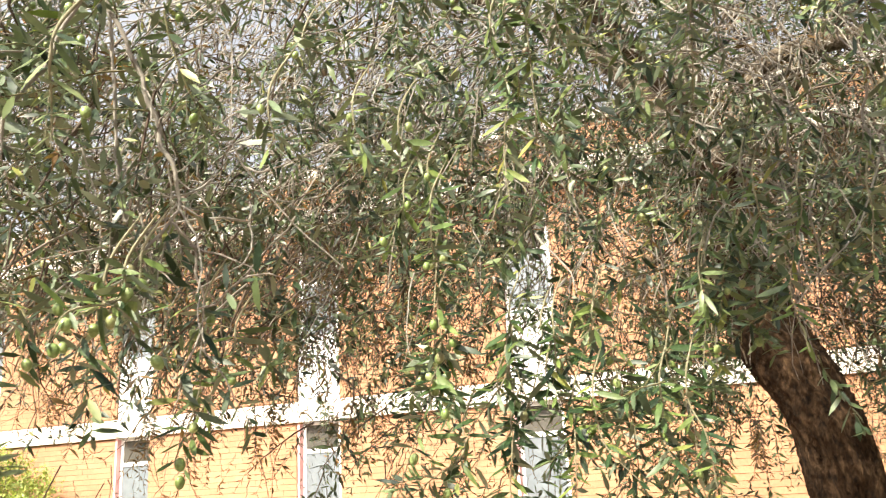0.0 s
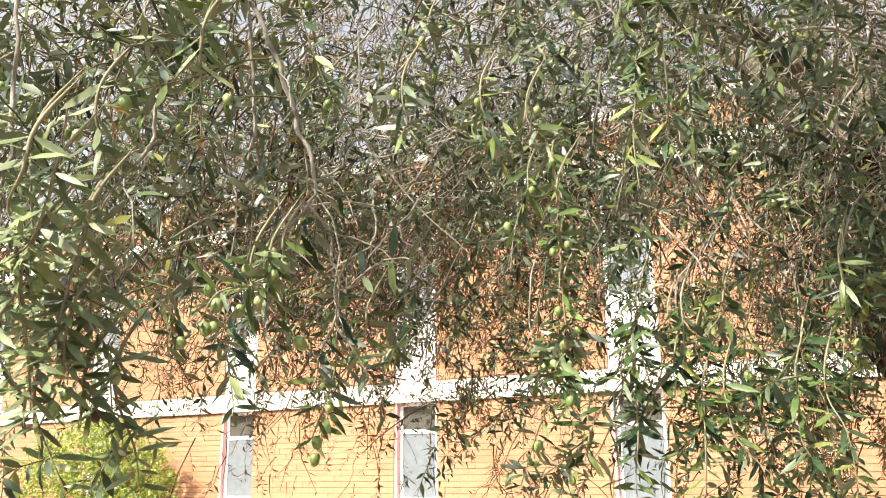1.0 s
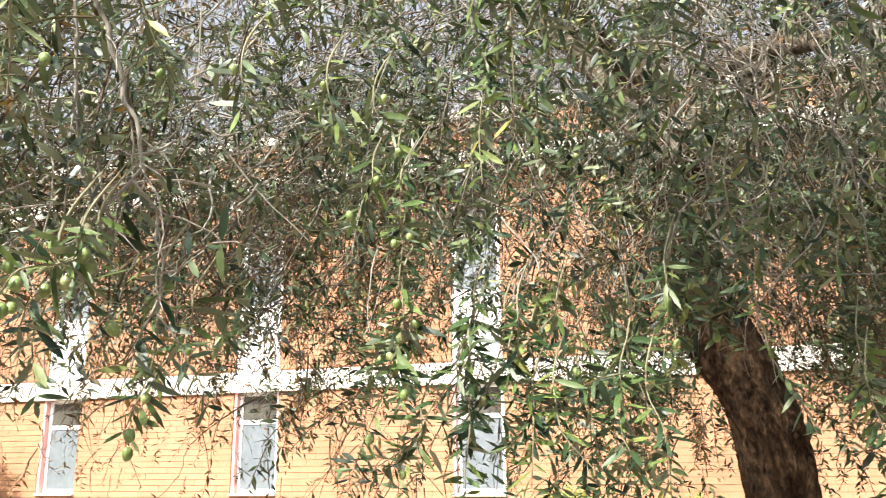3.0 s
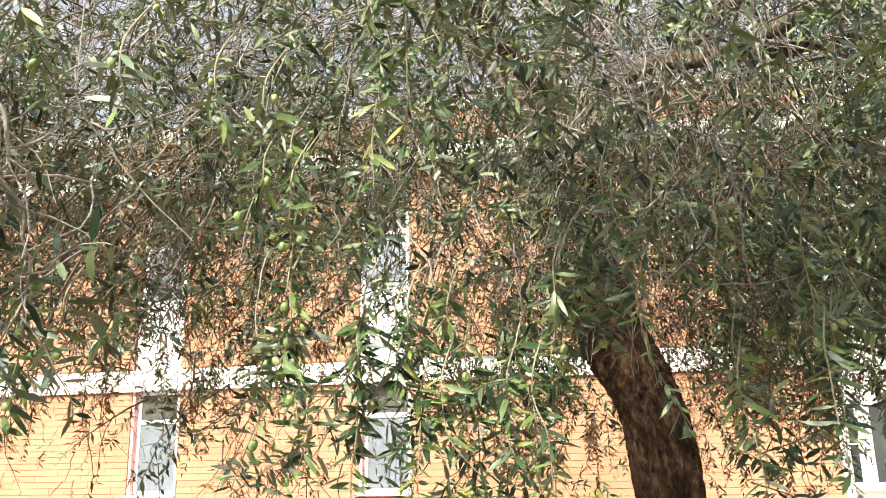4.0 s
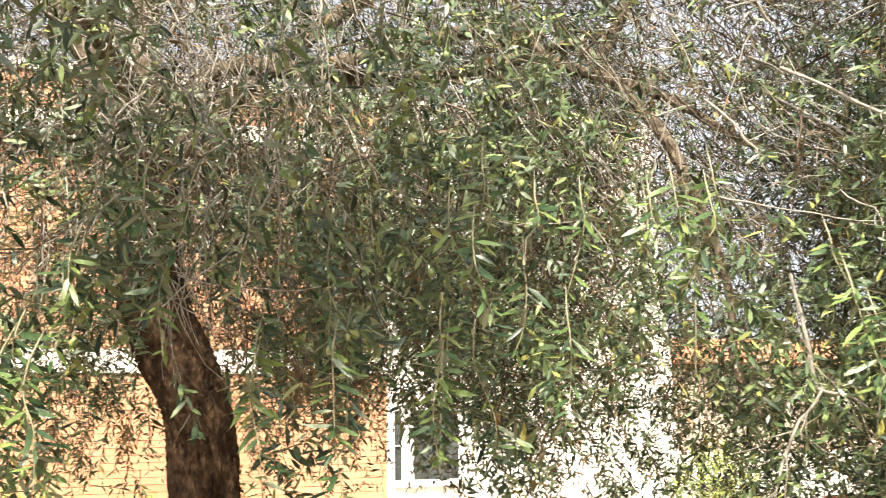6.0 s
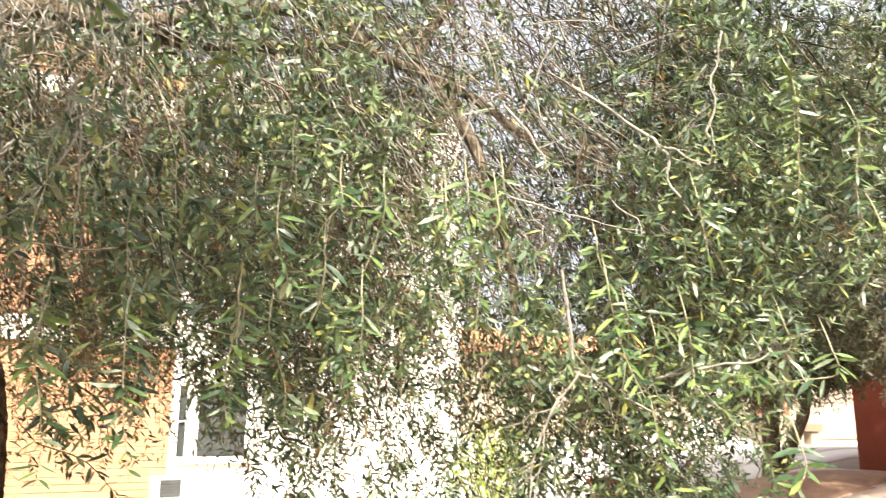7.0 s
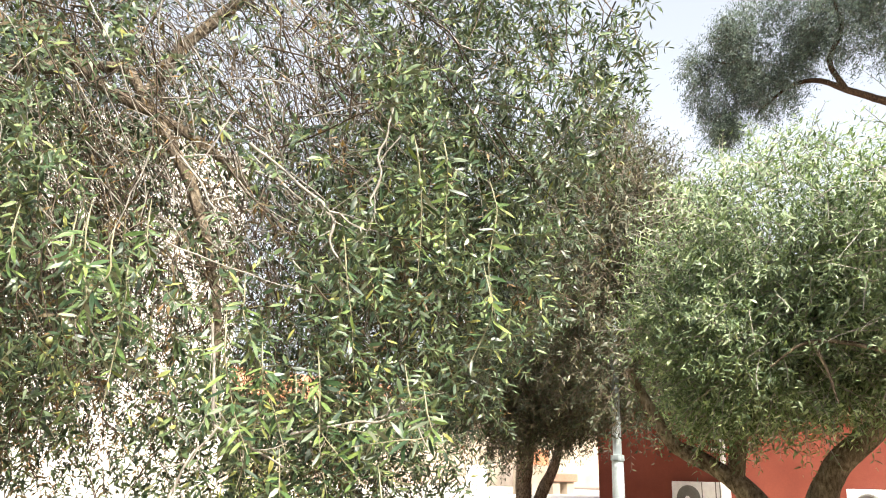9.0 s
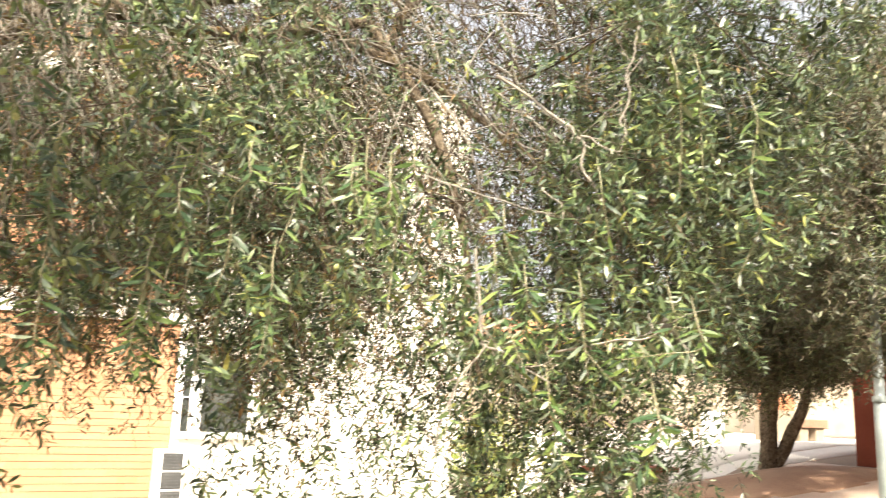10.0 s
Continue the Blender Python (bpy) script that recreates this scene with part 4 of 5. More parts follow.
sv, st = tubes(pts, np.linspace(0.0018, 0.0008, 6)[None] * rng.uniform(0.7, 1.2, (len(knots), 1)), 5)
tree_part("side_growth", tri_mesh("side_growth", sv, st, [TWIG_PALE], smooth=True))["kind"] = "stuff"
lv, lt, li = leaf_arrays(*shoot_leaves(pts[rng.random(len(pts)) < 0.5], 5, 0.05, 0.115, rng, 0.35), True, rng)
tree_part("side_leaves", tri_mesh("side_leaves", lv, lt, [LEAF_TOP, LEAF_UNDER], li, smooth=True))["kind"] = "stuff"

# ---------------------------------------------------------------- leafy hanging sprays, leaf by leaf
leaf_rng = np.random.default_rng(4)
leaf_kinds = []
for k in range(6):
    v, t, i = leaf_arrays(np.zeros((1, 3)), np.array([[1.0, 0, 0]]), np.array([[0, 0, 1.0]]), np.array([1.0]), np.array([0.084 + 0.011 * (k % 3)]), True, leaf_rng)
    leaf_kinds.append(tri_mesh("leaf", v * np.array([1, 1, 1]), t, [LEAF_TOP_PIECE, LEAF_UNDER_PIECE], i, smooth=True))
# The same leaves again in the two brighter, lit colours.
LEAF_LIT = [tri_mesh("leaf", np.array([c.co for c in m.vertices]), np.array([p.vertices for p in m.polygons]), [LEAF_FRESH_LIT_PIECE, LEAF_UNDER_PIECE], [p.material_index for p in m.polygons], smooth=True) for m in leaf_kinds]
LEAF_SILVER_LIT = [tri_mesh("leaf", np.array([c.co for c in m.vertices]), np.array([p.vertices for p in m.polygons]), [LEAF_SILVER_LIT_PIECE, LEAF_UNDER_PIECE], [p.material_index for p in m.polygons], smooth=True) for m in leaf_kinds]
bm = bmesh.new()
bmesh.ops.create_uvsphere(bm, u_segments=12, v_segments=8, radius=1.0)
for v in bm.verts:
    v.co.x *= 0.78
    v.co.y *= 0.78
    v.co.z *= 1.0 if v.co.z > 0 else 1.12
olive_mesh = bpy.data.meshes.new("olive")
bm.to_mesh(olive_mesh)
bm.free()
olive_mesh.materials.append(OLIVE_SKIN)
olive_mesh.polygons.foreach_set("use_smooth", [True] * len(olive_mesh.polygons))


def turned(ahead, up):
    x = Vector(ahead).normalized()
    y = Vector(up).cross(x).normalized()
    z = x.cross(y)
    return Matrix((x, y, z)).transposed().to_4x4()


def olive_at(place, parent, base, size):
    ob = link_mesh("olive", olive_mesh, parent)
    tilt = Euler((leaf_rng.normal(0, 0.3), leaf_rng.normal(0, 0.3), leaf_rng.uniform(0, 6.28)))
    ob.matrix_local = Matrix.LocRotScale(Vector(place) - Vector(base), tilt, (size, size, size))
    return ob


def spray(top, tip, fruit, fresh):
    """A hanging shoot from top to tip with leaves in pairs and a few olives on short stalks."""
    top, tip = np.array(top), np.array(tip)
    mid = (top + tip) / 2 + leaf_rng.normal(0, 0.012, 3)
    line = curve_line([top + [0.02, 0.05, 0.14], top + [0, 0.01, 0.06], top, mid, tip], 5)
    length = float(np.linalg.norm(tip - top)) + 0.1
    v, t = tubes(line[None], (np.linspace(0.0034 if fresh == 2 else 0.0024, 0.001, len(line)) * np.clip(np.linspace(0.2, 5, len(line)), 0, 1))[None], 6)
    stem = tree_part("hanging_branch", tri_mesh("hanging_branch", v, t, [SHOOT], smooth=True))
    pairs = max(5, int(length / 0.017))
    at, ahead, up, ln, wd = shoot_leaves(line[None], pairs, 0.064, 0.12, leaf_rng, 0.3, 1.2)
    if fresh == 2:         # broad leaves turned to the open side
        up = unit(up * 0.5 + np.array([0.4, -0.75, 0.4]))
    lively = 0.5 if top[0] < 0.6 else 0.22
    for a, d, u, l in zip(at, ahead, up, ln):
        kind = int(leaf_rng.integers(0, 6))
        # Brighter lit leaf colours: on some leaves at fresh 1, on all at 2.
        ob = link_mesh("leaf", (LEAF_SILVER_LIT if fresh == 2 else LEAF_LIT if fresh and leaf_rng.random() < lively else leaf_kinds)[kind], stem)
        ob.matrix_local = Matrix.Translation(Vector(a) - Vector(TREE)) @ turned(d, u) @ Matrix.Diagonal((l, l, l, 1))
    for k in range(fruit):
        a = line[int(leaf_rng.integers(len(line) // 3, len(line)))] + leaf_rng.normal(0, 0.012, 3) - [0, 0, 0.016]
        olive_at(a, stem, TREE, leaf_rng.uniform(0.0085, 0.0112))
    return stem


SPRAYS_LEFT = (
    ((-1.03, 0.67, 1.95), (-1.03, 0.67, 1.74), 1, 2), ((-1.03, 0.58, 2.04), (-1.02, 0.61, 1.85), 0, 2), ((-0.99, 0.64, 2.11), (-0.98, 0.65, 1.96), 2, 2),
    ((-1.05, 0.65, 1.82), (-0.97, 0.73, 1.64), 1, 2), ((-0.99, 0.56, 1.86), (-0.97, 0.58, 1.7), 1, 2), ((-1.0, 0.86, 2.43), (-1.02, 0.84, 2.17), 3, 1),
    ((-0.83, 0.85, 1.91), (-0.92, 0.77, 1.84), 4, 0), ((-0.88, 0.87, 1.9), (-0.92, 0.83, 1.8), 2, 0), ((-0.85, 1.02, 1.88), (-0.88, 1.0, 1.67), 6, 0),
)
SPRAYS_EDGE = (
    ((-0.96, 0.62, 1.92), (-1.0, 0.63, 1.76), 0, 2),
    ((-0.95, 0.52, 1.98), (-0.96, 0.55, 1.89), 0, 2),
    ((-0.94, 0.55, 1.95), (-0.98, 0.53, 1.87), 0, 2),
    ((-1.01, 0.68, 1.83), (-1.0, 0.72, 1.71), 1, 2),
    ((-0.98, 0.55, 1.84), (-0.98, 0.57, 1.72), 1, 2),
    ((-0.99, 0.63, 1.79), (-1.01, 0.62, 1.68), 1, 2),
    ((-1.02, 0.69, 1.73), (-0.95, 0.78, 1.66), 1, 2),
    ((-1.0, 0.72, 1.74), (-0.97, 0.75, 1.61), 1, 2),
    ((-1.01, 0.61, 1.72), (-0.99, 0.65, 1.61), 1, 2),
)
SPRAYS_FRUITING = (
    ((-0.81, 0.8, 1.88), (-0.88, 0.75, 1.82), 6, 1),
    ((-0.83, 0.79, 1.88), (-0.79, 0.84, 1.83), 4, 1),
    ((-0.61, 1.43, 1.93), (-0.63, 1.44, 1.82), 5, 0),
    ((-0.6, 1.45, 1.86), (-0.64, 1.45, 1.75), 5, 0),
    ((-0.85, 1.1, 1.84), (-0.92, 1.07, 1.66), 3, 1),
)
SPRAYS_LOW = (
    ((-0.5, 1.49, 1.81), (-0.6, 1.47, 1.63), 1, 1),
    ((-0.59, 1.47, 1.67), (-0.71, 1.42, 1.58), 0, 0),
    ((-0.43, 1.54, 1.79), (-0.33, 1.57, 1.66), 0, 0),
    ((-0.39, 1.56, 1.72), (-0.4, 1.56, 1.57), 1, 1),
    ((-0.35, 1.57, 1.74), (-0.28, 1.58, 1.6), 1, 1),
    ((-0.23, 1.63, 1.74), (-0.2, 1.64, 1.6), 0, 0),
    ((-0.18, 1.64, 1.74), (-0.15, 1.64, 1.58), 0, 0),
    ((-0.49, 1.51, 1.9), (-0.51, 1.53, 1.72), 0, 0),
    ((-0.41, 1.54, 1.89), (-0.44, 1.55, 1.74), 0, 0),
    ((-0.34, 1.6, 1.9), (-0.29, 1.62, 1.83), 1, 1),
    ((-0.13, 1.76, 1.98), (-0.13, 1.79, 1.8), 1, 1),
    ((-0.51, 1.53, 1.68), (-0.52, 1.53, 1.56), 0, 0),
)
SPRAYS_FAR = (
    ((0.38, 1.68, 1.78), (0.41, 1.68, 1.5), 0, 0),
    ((0.22, 1.71, 1.73), (0.25, 1.7, 1.49), 0, 0),
    ((0.63, 1.73, 1.75), (0.63, 1.73, 1.59), 0, 1),
    ((0.93, 1.71, 1.87), (0.91, 1.73, 1.65), 0, 0),
    ((0.73, 1.8, 1.81), (0.77, 1.79, 1.62), 0, 0),
    ((1.07, 1.45, 2.12), (1.11, 1.47, 1.95), 0, 1),
    ((0.68, 1.54, 2.1), (0.64, 1.59, 1.97), 0, 1),
    ((0.2, 1.65, 2.07), (0.19, 1.68, 1.95), 0, 0),
)
SPRAYS_WHITE_WALL = (
    ((1.15, 1.69, 2.13), (1.22, 1.69, 2.0), 0, 1),
    ((1.29, 1.61, 2.22), (1.39, 1.6, 2.06), 0, 1),
    ((1.0, 1.74, 2.16), (0.96, 1.78, 1.98), 0, 0),
    ((1.81, 1.41, 2.19), (1.87, 1.43, 1.91), 0, 0),
    ((1.74, 1.41, 1.84), (1.78, 1.4, 1.56), 0, 1),
    ((1.93, 1.25, 1.81), (1.87, 1.32, 1.72), 0, 1),
    ((1.61, 1.5, 1.87), (1.58, 1.54, 1.59), 0, 1),
)
SPRAYS_MIDDLE = (
    ((-0.62, 1.44, 2.22), (-0.62, 1.44, 2.04), 2, 1), ((-0.67, 1.42, 2.17), (-0.7, 1.4, 2.07), 2, 1), ((-0.48, 1.64, 2.46), (-0.55, 1.62, 2.15), 1, 1),
    ((-0.62, 1.46, 2.05), (-0.63, 1.46, 1.76), 7, 0), ((-0.63, 1.46, 1.81), (-0.71, 1.42, 1.59), 1, 0), ((-0.45, 1.59, 1.88), (-0.56, 1.56, 1.67), 1, 0),
    ((-0.51, 1.58, 1.86), (-0.42, 1.6, 1.65), 0, 0), ((-0.41, 1.65, 1.84), (-0.3, 1.67, 1.62), 0, 0), ((-0.32, 1.67, 1.82), (-0.28, 1.67, 1.59), 1, 0),
    ((-0.56, 1.61, 1.77), (-0.64, 1.59, 1.62), 0, 1), ((-0.22, 1.73, 1.82), (-0.19, 1.73, 1.6), 2, 0), ((-0.35, 1.66, 1.93), (-0.46, 1.64, 1.81), 0, 0),
)
SPRAYS_UPPER = (
    ((-0.4, 1.34, 2.47), (-0.43, 1.43, 2.28), 1, 1),
    ((-0.36, 1.35, 2.43), (-0.41, 1.47, 2.14), 1, 1),
    ((-0.32, 1.44, 2.5), (-0.31, 1.51, 2.36), 0, 1),
    ((-0.07, 1.54, 2.46), (-0.1, 1.64, 2.24), 0, 1),
    ((-0.02, 1.52, 2.48), (-0.01, 1.56, 2.41), 0, 1),
    ((-0.13, 1.68, 1.97), (-0.15, 1.7, 1.81), 0, 1),
    ((-0.02, 1.66, 2.16), (-0.07, 1.69, 2.07), 0, 0),
    ((0.0, 1.62, 2.12), (0.04, 1.64, 2.04), 0, 0),
    ((-0.86, 0.7, 2.2), (-0.89, 0.74, 2.09), 0, 2),
    ((-0.59, 1.37, 2.11), (-0.59, 1.4, 2.03), 1, 1),
    ((-0.67, 1.21, 2.28), (-0.66, 1.25, 2.2), 2, 1),
    ((-0.6, 1.26, 2.25), (-0.57, 1.29, 2.21), 2, 1),
    ((0.25, 1.57, 2.45), (0.22, 1.6, 2.41), 0, 1),
    ((0.26, 1.55, 2.25), (0.28, 1.57, 2.18), 4, 0),
    ((-0.7, 0.98, 2.2), (-0.72, 1.0, 2.14), 2, 0),
    ((0.43, 1.44, 2.45), (0.4, 1.5, 2.33), 1, 0),
    ((0.5, 1.47, 2.35), (0.5, 1.51, 2.24), 3, 1),
    ((0.67, 1.54, 2.16), (0.65, 1.59, 1.98), 0, 1),
    ((0.6, 1.64, 1.83), (0.59, 1.65, 1.62), 0, 1),
    ((-0.06, 1.46, 2.48), (-0.04, 1.53, 2.36), 0, 1),
    ((-0.43, 1.34, 2.46), (-0.42, 1.39, 2.37), 0, 1),
    ((0.78, 1.6, 1.96), (0.76, 1.63, 1.83), 0, 1),
    ((0.63, 1.5, 1.99), (0.67, 1.51, 1.87), 0, 0),
    ((1.1, 1.37, 2.06), (1.06, 1.43, 1.94), 0, 1),
    ((1.75, 1.05, 2.4), (1.81, 1.11, 2.13), 3, 1),
    ((2.01, 1.02, 2.07), (1.99, 1.09, 1.92), 0, 1),
    ((1.8, 1.04, 1.73), (1.68, 1.19, 1.7), 0, 1),
    ((1.67, 1.05, 1.52), (1.61, 1.11, 1.39), 0, 1),
    ((1.39, 1.33, 1.89), (1.45, 1.29, 1.67), 0, 1),
)
SPRAYS_TRUNK = (
    ((0.08, 1.67, 2.1), (0.05, 1.67, 1.82), 0, 1), ((-0.12, 1.78, 2.03), (-0.14, 1.78, 1.83), 0, 0), ((0.69, 1.88, 1.81), (0.67, 1.89, 1.6), 0, 1),
    ((0.44, 1.85, 1.84), (0.43, 1.85, 1.57), 0, 0), ((0.24, 1.88, 1.82), (0.25, 1.88, 1.66), 0, 0), ((-0.43, 1.42, 2.36), (-0.44, 1.41, 2.13), 0, 1),
    ((-0.81, 1.27, 2.5), (-0.72, 1.31, 2.44), 2, 1), ((0.31, 1.82, 2.36), (0.33, 1.82, 2.27), 3, 0), ((0.55, 1.73, 2.46), (0.57, 1.73, 2.34), 5, 0), ((0.38, 1.76, 2.0), (0.38, 1.76, 1.86), 2, 0),
)
SPRAYS_RIGHT = (
    ((1.58, 1.57, 2.05), (1.69, 1.47, 1.66), 0, 1), ((1.32, 1.77, 2.09), (1.3, 1.78, 1.79), 0, 0), ((1.81, 1.49, 1.75), (1.92, 1.36, 1.56), 0, 1),
    ((2.1, 1.29, 2.58), (2.1, 1.29, 2.3), 5, 1), ((2.19, 1.16, 2.42), (2.19, 1.16, 2.08), 0, 1), ((1.76, 1.54, 1.79), (2.01, 1.25, 1.72), 0, 1),
    ((1.68, 1.48, 1.57), (1.74, 1.42, 1.33), 0, 1), ((1.08, 1.56, 2.12), (1.14, 1.52, 1.98), 0, 1), ((0.66, 1.75, 2.12), (0.7, 1.73, 2.02), 0, 1), ((0.81, 1.59, 2.11), (0.75, 1.61, 1.93), 1, 0),
)
for row in SPRAYS_LEFT + SPRAYS_MIDDLE + SPRAYS_TRUNK + SPRAYS_RIGHT + SPRAYS_EDGE + SPRAYS_FRUITING + SPRAYS_LOW + SPRAYS_FAR + SPRAYS_WHITE_WALL + SPRAYS_UPPER:
    spray(*row)
# single olives on the shoots near the seat
ends = NEAR_SHOOTS[leaf_rng.permutation(len(NEAR_SHOOTS))]
ends = ends[(np.hypot(ends[:, 4, 0], ends[:, 4, 1]) < 2.2) & (ends[:, 4, 2] > 1.75)][:130]
for line in ends:
    for k in range(int(leaf_rng.integers(1, 3))):
        olive_at(line[4] + leaf_rng.normal(0, 0.008, 3) - [0, 0, 0.012], olive_tree, TREE, leaf_rng.uniform(0.0085, 0.0115))


# ---------------------------------------------------------------- other trees
def other_tree(name, label, at, trunk, limbs, crown, leaf, count, leaf_len, seed, twig=TWIG_BROWN, droop=0.3, bark=BARK_SHADED, woody=3, clumps=(1.5, 0.6, 1.5)):
    """A tree: trunk and limbs along bent lines, and clumps of leafy shoots within a few round masses."""
    rng = np.random.default_rng(seed)
    tree = empty(name, at, label, "tree")
    base = Vector(at)
    tree_part("trunk", limb_mesh("trunk", trunk[0], trunk[1], bark, 24, 0.14, 12), tree, base=base)
    for pts, radii in limbs:
        tree_part("limb", limb_mesh("limb", pts, radii, bark, 12, 0.14, 10), tree, base=base)
    all_p = []
    for c, r, share in crown:
        n = int(count * share)
        d = unit(rng.normal(0, 1, (n, 3)))
        p = np.array(c) + d * np.array(r) * (rng.random((n, 1)) ** 0.45)
        p = p[rng.random(n) < np.clip(clumps[1] + clumps[2] * clumpy(p, clumps[0], seed), 0, 1)]
        all_p.append((p, unit(p - np.array(c))))
    p, out = (np.concatenate(c) for c in zip(*all_p))
    ways = unit(out + rng.normal(0, 0.6, p.shape) + [0, 0, 0.15])
    ln = rng.uniform(3.5, 6.5, len(p)) * leaf_len
    pts = strands(p, ways, ln, rng.uniform(0, droop, len(p)), rng, 4)
    some = pts[::woody]
    sv, st = tubes(some, np.linspace(0.005, 0.0015, 4)[None] * np.ones((len(some), 1)), 3)
    tree_part("brushwood", tri_mesh("brushwood", sv, st, [twig]), tree, base=base)["kind"] = "stuff"
    lv, lt, li = leaf_arrays(*shoot_leaves(pts, 8, leaf_len, 0.13, rng), False, rng)
    tree_part("crown", tri_mesh("crown", lv, lt, [leaf]), tree, base=base)["kind"] = "stuff"
    return tree


other_tree("olive_tree", "olive tree with fresh grey-green leaves and forked trunk", (6.1, 1.9, 0.2),
           ([(6.15, 1.85, 0.1), (6.12, 1.87, 0.7), (6.1, 1.89, 0.95), (6.09, 1.9, 1.12)], (0.26, 0.2, 0.18, 0.13)),
           (([(6.12, 1.89, 0.6), (6.09, 1.94, 1.0), (6.03, 2.06, 1.4), (5.94, 2.24, 1.65), (5.83, 2.47, 1.8), (5.75, 2.6, 1.92), (5.6, 2.8, 2.4)], (0.12, 0.095, 0.085, 0.07, 0.058, 0.045, 0.025)),
            ([(6.12, 1.88, 0.6), (6.11, 1.84, 1.0), (6.15, 1.74, 1.4), (6.19, 1.64, 1.72), (6.29, 1.33, 2.05), (6.4, 0.9, 2.7)], (0.13, 0.115, 0.1, 0.088, 0.078, 0.04)),
            ([(5.95, 2.22, 1.64), (6.1, 2.15, 2.3), (6.3, 2.0, 3.0)], (0.06, 0.05, 0.03)),
            ([(5.6, 0.7, 2.2), (5.34, 0.94, 2.34), (5.22, 1.34, 2.43), (5.13, 1.56, 2.29)], (0.018, 0.014, 0.01, 0.005)),
            ([(5.22, 1.34, 2.43), (5.24, 1.28, 2.25), (5.25, 1.24, 2.07)], (0.012, 0.009, 0.005))),
           (((6.2, 1.7, 3.0), (1.1, 1.2, 1.0), 0.3), ((5.8, 2.25, 2.6), (0.55, 0.5, 0.65), 0.16), ((5.8, 1.7, 2.5), (0.6, 0.7, 0.45), 0.15), ((6.2, 0.5, 3.0), (1.2, 1.2, 1.05), 0.35), ((6.3, 1.2, 3.3), (1.4, 1.6, 0.55), 0.2)),
           LEAF_BRIGHT, 14000, 0.064, 3, twig=TWIG_PALE, bark=LIMB_BARK)
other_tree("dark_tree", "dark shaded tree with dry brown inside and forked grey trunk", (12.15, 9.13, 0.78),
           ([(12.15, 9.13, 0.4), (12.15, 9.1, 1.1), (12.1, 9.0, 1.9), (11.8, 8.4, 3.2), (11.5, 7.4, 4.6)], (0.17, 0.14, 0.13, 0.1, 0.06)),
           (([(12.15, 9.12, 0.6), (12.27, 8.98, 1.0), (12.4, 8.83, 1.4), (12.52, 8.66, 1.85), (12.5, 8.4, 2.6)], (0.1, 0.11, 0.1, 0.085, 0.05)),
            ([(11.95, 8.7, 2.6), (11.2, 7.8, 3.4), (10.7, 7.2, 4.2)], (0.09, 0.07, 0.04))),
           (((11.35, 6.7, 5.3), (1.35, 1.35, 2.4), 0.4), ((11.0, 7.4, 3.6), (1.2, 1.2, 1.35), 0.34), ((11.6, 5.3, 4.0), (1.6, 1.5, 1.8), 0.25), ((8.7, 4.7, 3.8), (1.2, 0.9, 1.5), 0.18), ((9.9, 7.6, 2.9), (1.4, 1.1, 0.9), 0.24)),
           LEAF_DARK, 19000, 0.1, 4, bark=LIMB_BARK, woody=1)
other_tree("tall_tree", "tall dark-leaved tree with bare boughs against the sky", (25.5, 4.0, 0.5),
           ([(25.5, 4.0, 0.3), (25.4, 4.2, 5.0), (25.0, 4.6, 9.0), (24.5, 5.3, 12.2)], (0.45, 0.36, 0.26, 0.15)),
           (([(24.5, 5.2, 12.0), (24.5, 6.5, 12.9), (24.5, 7.4, 13.55), (24.5, 8.3, 13.6), (24.4, 9.3, 13.0)], (0.13, 0.1, 0.08, 0.06, 0.02)),
            ([(24.5, 6.6, 12.95), (24.4, 6.95, 14.0), (24.4, 6.5, 15.0), (24.4, 6.7, 16.2)], (0.09, 0.08, 0.06, 0.03)),
            ([(24.5, 8.2, 13.6), (24.3, 9.4, 14.6), (24.2, 10.5, 15.2)], (0.06, 0.045, 0.02)),
            ([(24.9, 4.7, 10.0), (24.7, 3.9, 13.0), (24.6, 3.0, 15.0)], (0.14, 0.1, 0.05))),
           (((24.4, 10.5, 14.8), (1.0, 1.0, 1.7), 0.24), ((24.4, 10.6, 13.1), (0.5, 0.5, 0.8), 0.1), ((24.4, 8.8, 15.2), (1.3, 1.6, 1.7), 0.34), ((24.4, 8.6, 13.3), (0.6, 0.8, 0.6), 0.08), ((24.5, 6.2, 15.5), (1.6, 1.7, 2.0), 0.36), ((24.6, 3.8, 15.0), (1.8, 1.8, 2.6), 0.4)),
           LEAF_FAR, 12000, 0.13, 6, clumps=(1.1, 0.5, 2.0))


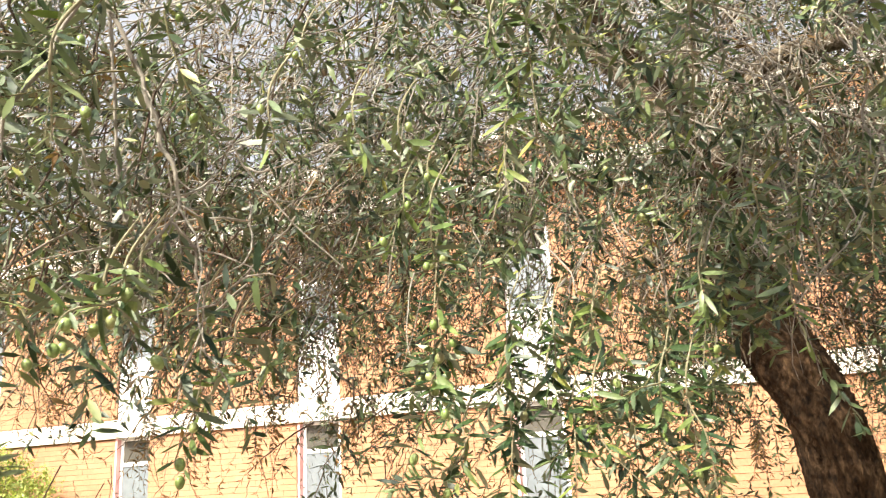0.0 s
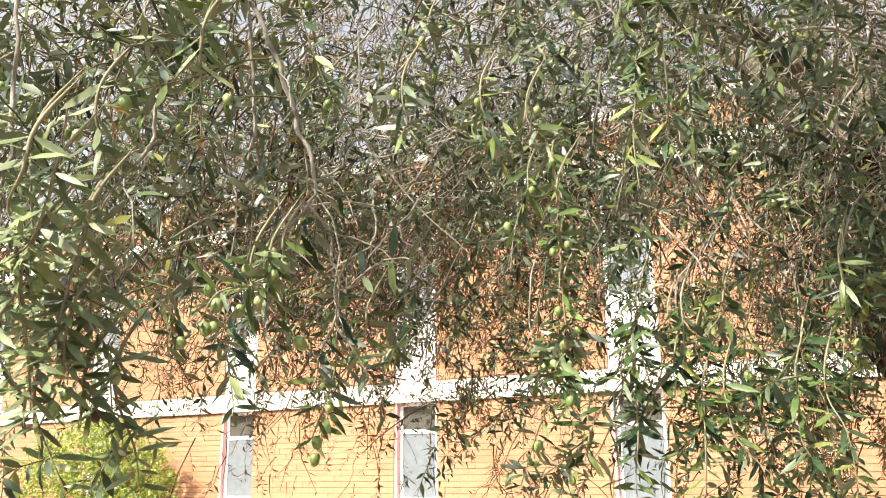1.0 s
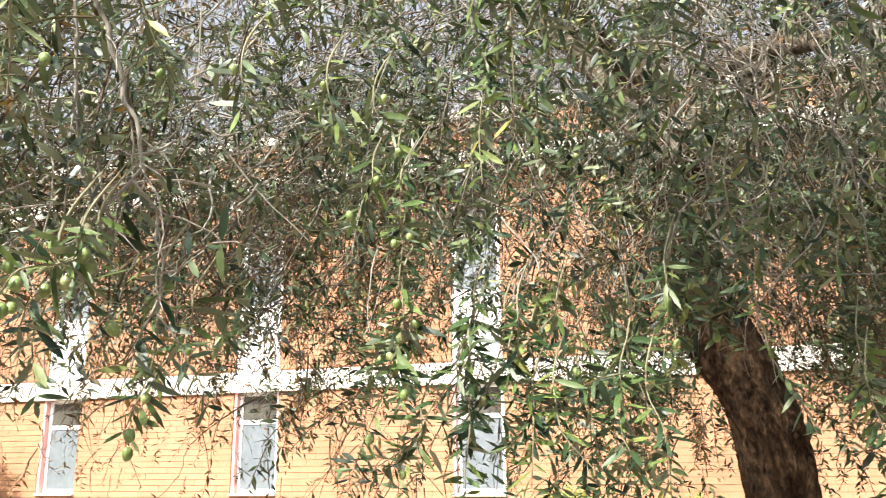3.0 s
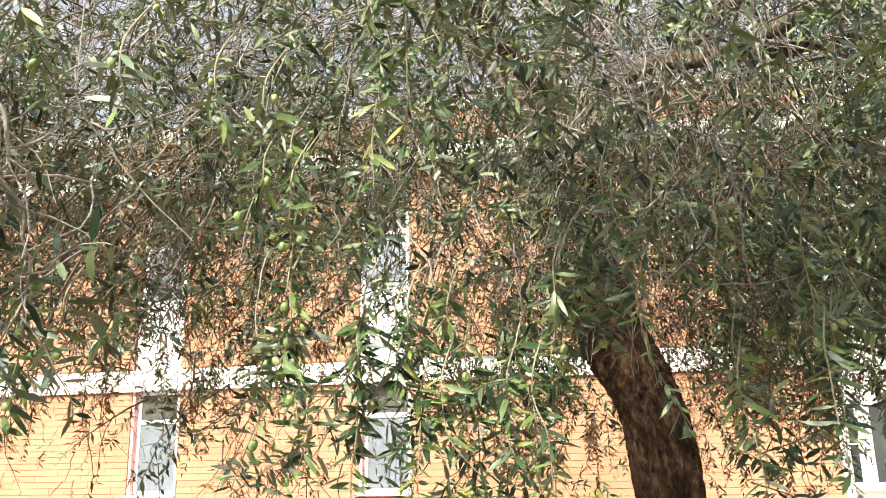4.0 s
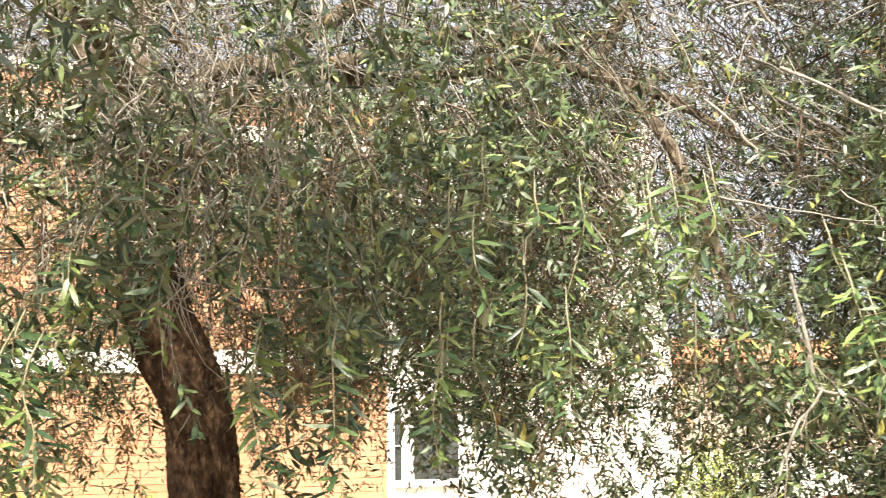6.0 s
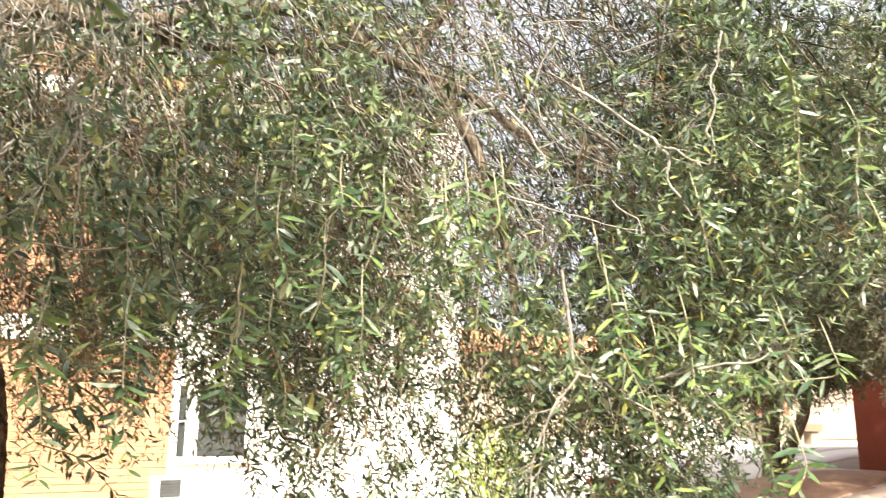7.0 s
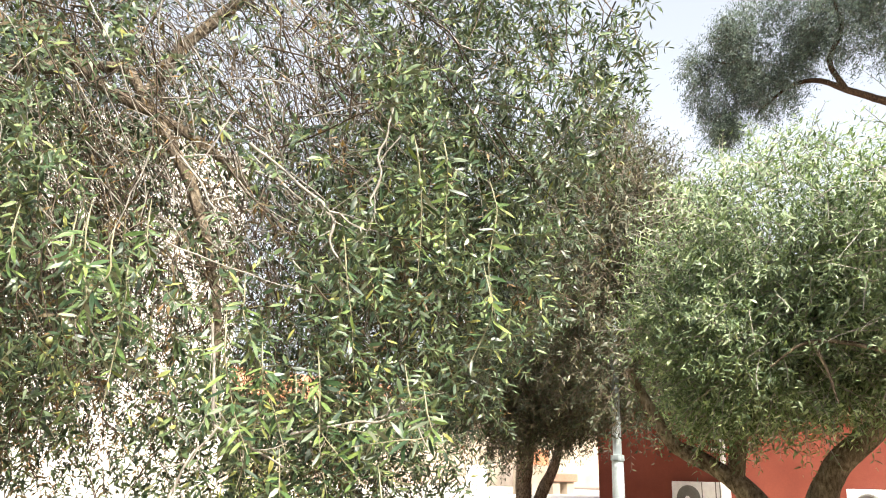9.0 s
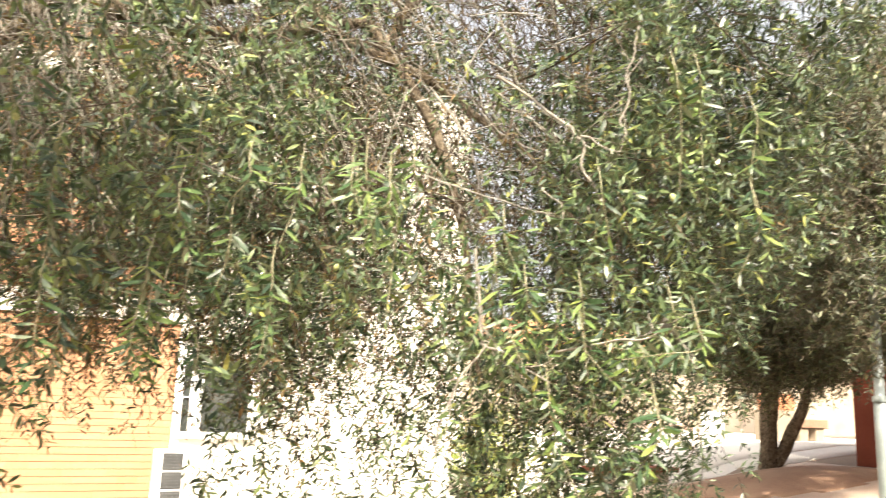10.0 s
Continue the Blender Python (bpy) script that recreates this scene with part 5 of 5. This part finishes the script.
# ---------------------------------------------------------------- shrubs
def shrub(label, at, size, leaf, count, leaf_len, seed):
    rng = np.random.default_rng(seed)
    s = empty("shrub", at, label, "shrub")
    stems = strands(np.tile(np.array([[0.0, 0, 0]]), (14, 1)), unit(rng.normal(0, 0.5, (14, 3)) + [0, 0, 1.0]), np.full(14, size[2] * 0.9), np.zeros(14), rng, 5)
    v, t = tubes(stems, np.linspace(0.015, 0.004, 5)[None] * np.ones((14, 1)), 5)
    link_mesh("stem_cluster", tri_mesh("stem_cluster", v, t, [TWIG_BROWN]), s)
    d = unit(rng.normal(0, 1, (count, 3)))
    p = np.array([0, 0, size[2] * 0.5]) + d * np.array([size[0], size[1], size[2] * 0.55]) * rng.random((count, 1)) ** 0.35
    p = p[p[:, 2] > 0.02]
    p = p[rng.random(len(p)) < np.clip(0.7 + 1.2 * clumpy(p, 2.5, seed), 0, 1)]
    ways = unit(unit(p - [0, 0, size[2] * 0.3]) + rng.normal(0, 0.5, p.shape))
    pts = strands(p, ways, np.full(len(p), leaf_len * 3), np.zeros(len(p)), rng, 4)
    v, t, _ = leaf_arrays(*shoot_leaves(pts, 5, leaf_len, 0.26, rng), False, rng)
    link_mesh("foliage", tri_mesh("foliage", v, t, [leaf]), s)["kind"] = "stuff"
    return s


shrub("bright yellow-green shrub by the brick wall", (-15.0, 11.9, 0.0), (2.1, 0.9, 2.5), SHRUB_LEAF, 4200, 0.09, 31)
shrub("low yellow-green shrub under the brick wall", (-2.2, 12.4, 0.0), (0.7, 0.4, 1.0), SHRUB_LEAF, 900, 0.07, 32)
shrub("low yellow-green shrub under the brick wall", (-0.4, 12.4, 0.0), (0.8, 0.4, 0.85), SHRUB_LEAF, 900, 0.07, 33)
shrub("yellow-green shrub at the end of the white wall", (8.6, 12.2, 0.0), (0.7, 0.6, 1.6), SHRUB_LEAF, 1200, 0.06, 34)

# ---------------------------------------------------------------- bricks
def brick_mesh(name, length, mat):
    bm = box(-length / 2, 0, 0, length / 2, 0.06, BRICK_H)
    me = bpy.data.meshes.new(name)
    bm.to_mesh(me)
    bm.free()
    me.materials.append(mat)
    return me


whole = brick_mesh("brick", BRICK_L - 0.0012, BRICK_PIECE)
rng = np.random.default_rng(77)
PIECE_X, PIECE_Z = (-0.9, 2.9), (0.3, 2.6)
rest, singles = [], []
for row in range(int(7.45 / COURSE) + 2):
    z = -0.1 + row * COURSE
    if 2.76 - BRICK_H < z < 3.12 or 6.42 - BRICK_H < z < 6.7 or z + BRICK_H > 7.45:
        continue
    x = LEFT - (row % 2) * BRICK_L / 2
    while x < CORNER:
        spans = [(max(x, LEFT), min(x + BRICK_L, CORNER))]
        if z + BRICK_H > 1.0 and z < 6.42:
            for s0, s1 in STRIPS:
                spans = [q for a, b in spans for q in ((a, min(b, s0)), (max(a, s1), b)) if q[1] - q[0] > 0.02]
        for a, b in spans:
            a, b = a + 0.0006, b - 0.0006
            if b - a < 0.02:
                continue
            if PIECE_X[0] < x < PIECE_X[1] and PIECE_Z[0] < z < PIECE_Z[1] and b - a > BRICK_L - 0.02 and len(singles) < 300:
                singles.append(((a + b) / 2, z))
            else:
                rest.append((a, b, z, WALL_Y + rng.normal(0, 0.002)))
        x += BRICK_L
r = np.array(rest)
cx = np.stack([r[:, [0, 1, 1, 0, 0, 1, 1, 0]], r[:, 3:4] + np.array([0, 0, 0, 0, 0.05, 0.05, 0.05, 0.05]), r[:, 2:3] + np.array([0, 0, BRICK_H, BRICK_H, 0, 0, BRICK_H, BRICK_H])], -1)
bt = np.array([(0, 1, 2), (0, 2, 3), (0, 4, 5), (0, 5, 1), (3, 2, 6), (3, 6, 7), (0, 3, 7), (0, 7, 4), (1, 5, 6), (1, 6, 2)])
bt = (bt[None] + (np.arange(len(r)) * 8)[:, None, None]).reshape(-1, 3)
me = tri_mesh("brickwork", cx.reshape(-1, 3), bt, [BRICK])
me.transform(Matrix.Translation(-wall_north.location))
link_mesh("brickwork", me, wall_north)["kind"] = "stuff"
for x, z in singles:
    ob = link_mesh("brick", whole, wall_north)
    ob.location = (x, float(rng.normal(0, 0.002)), z)
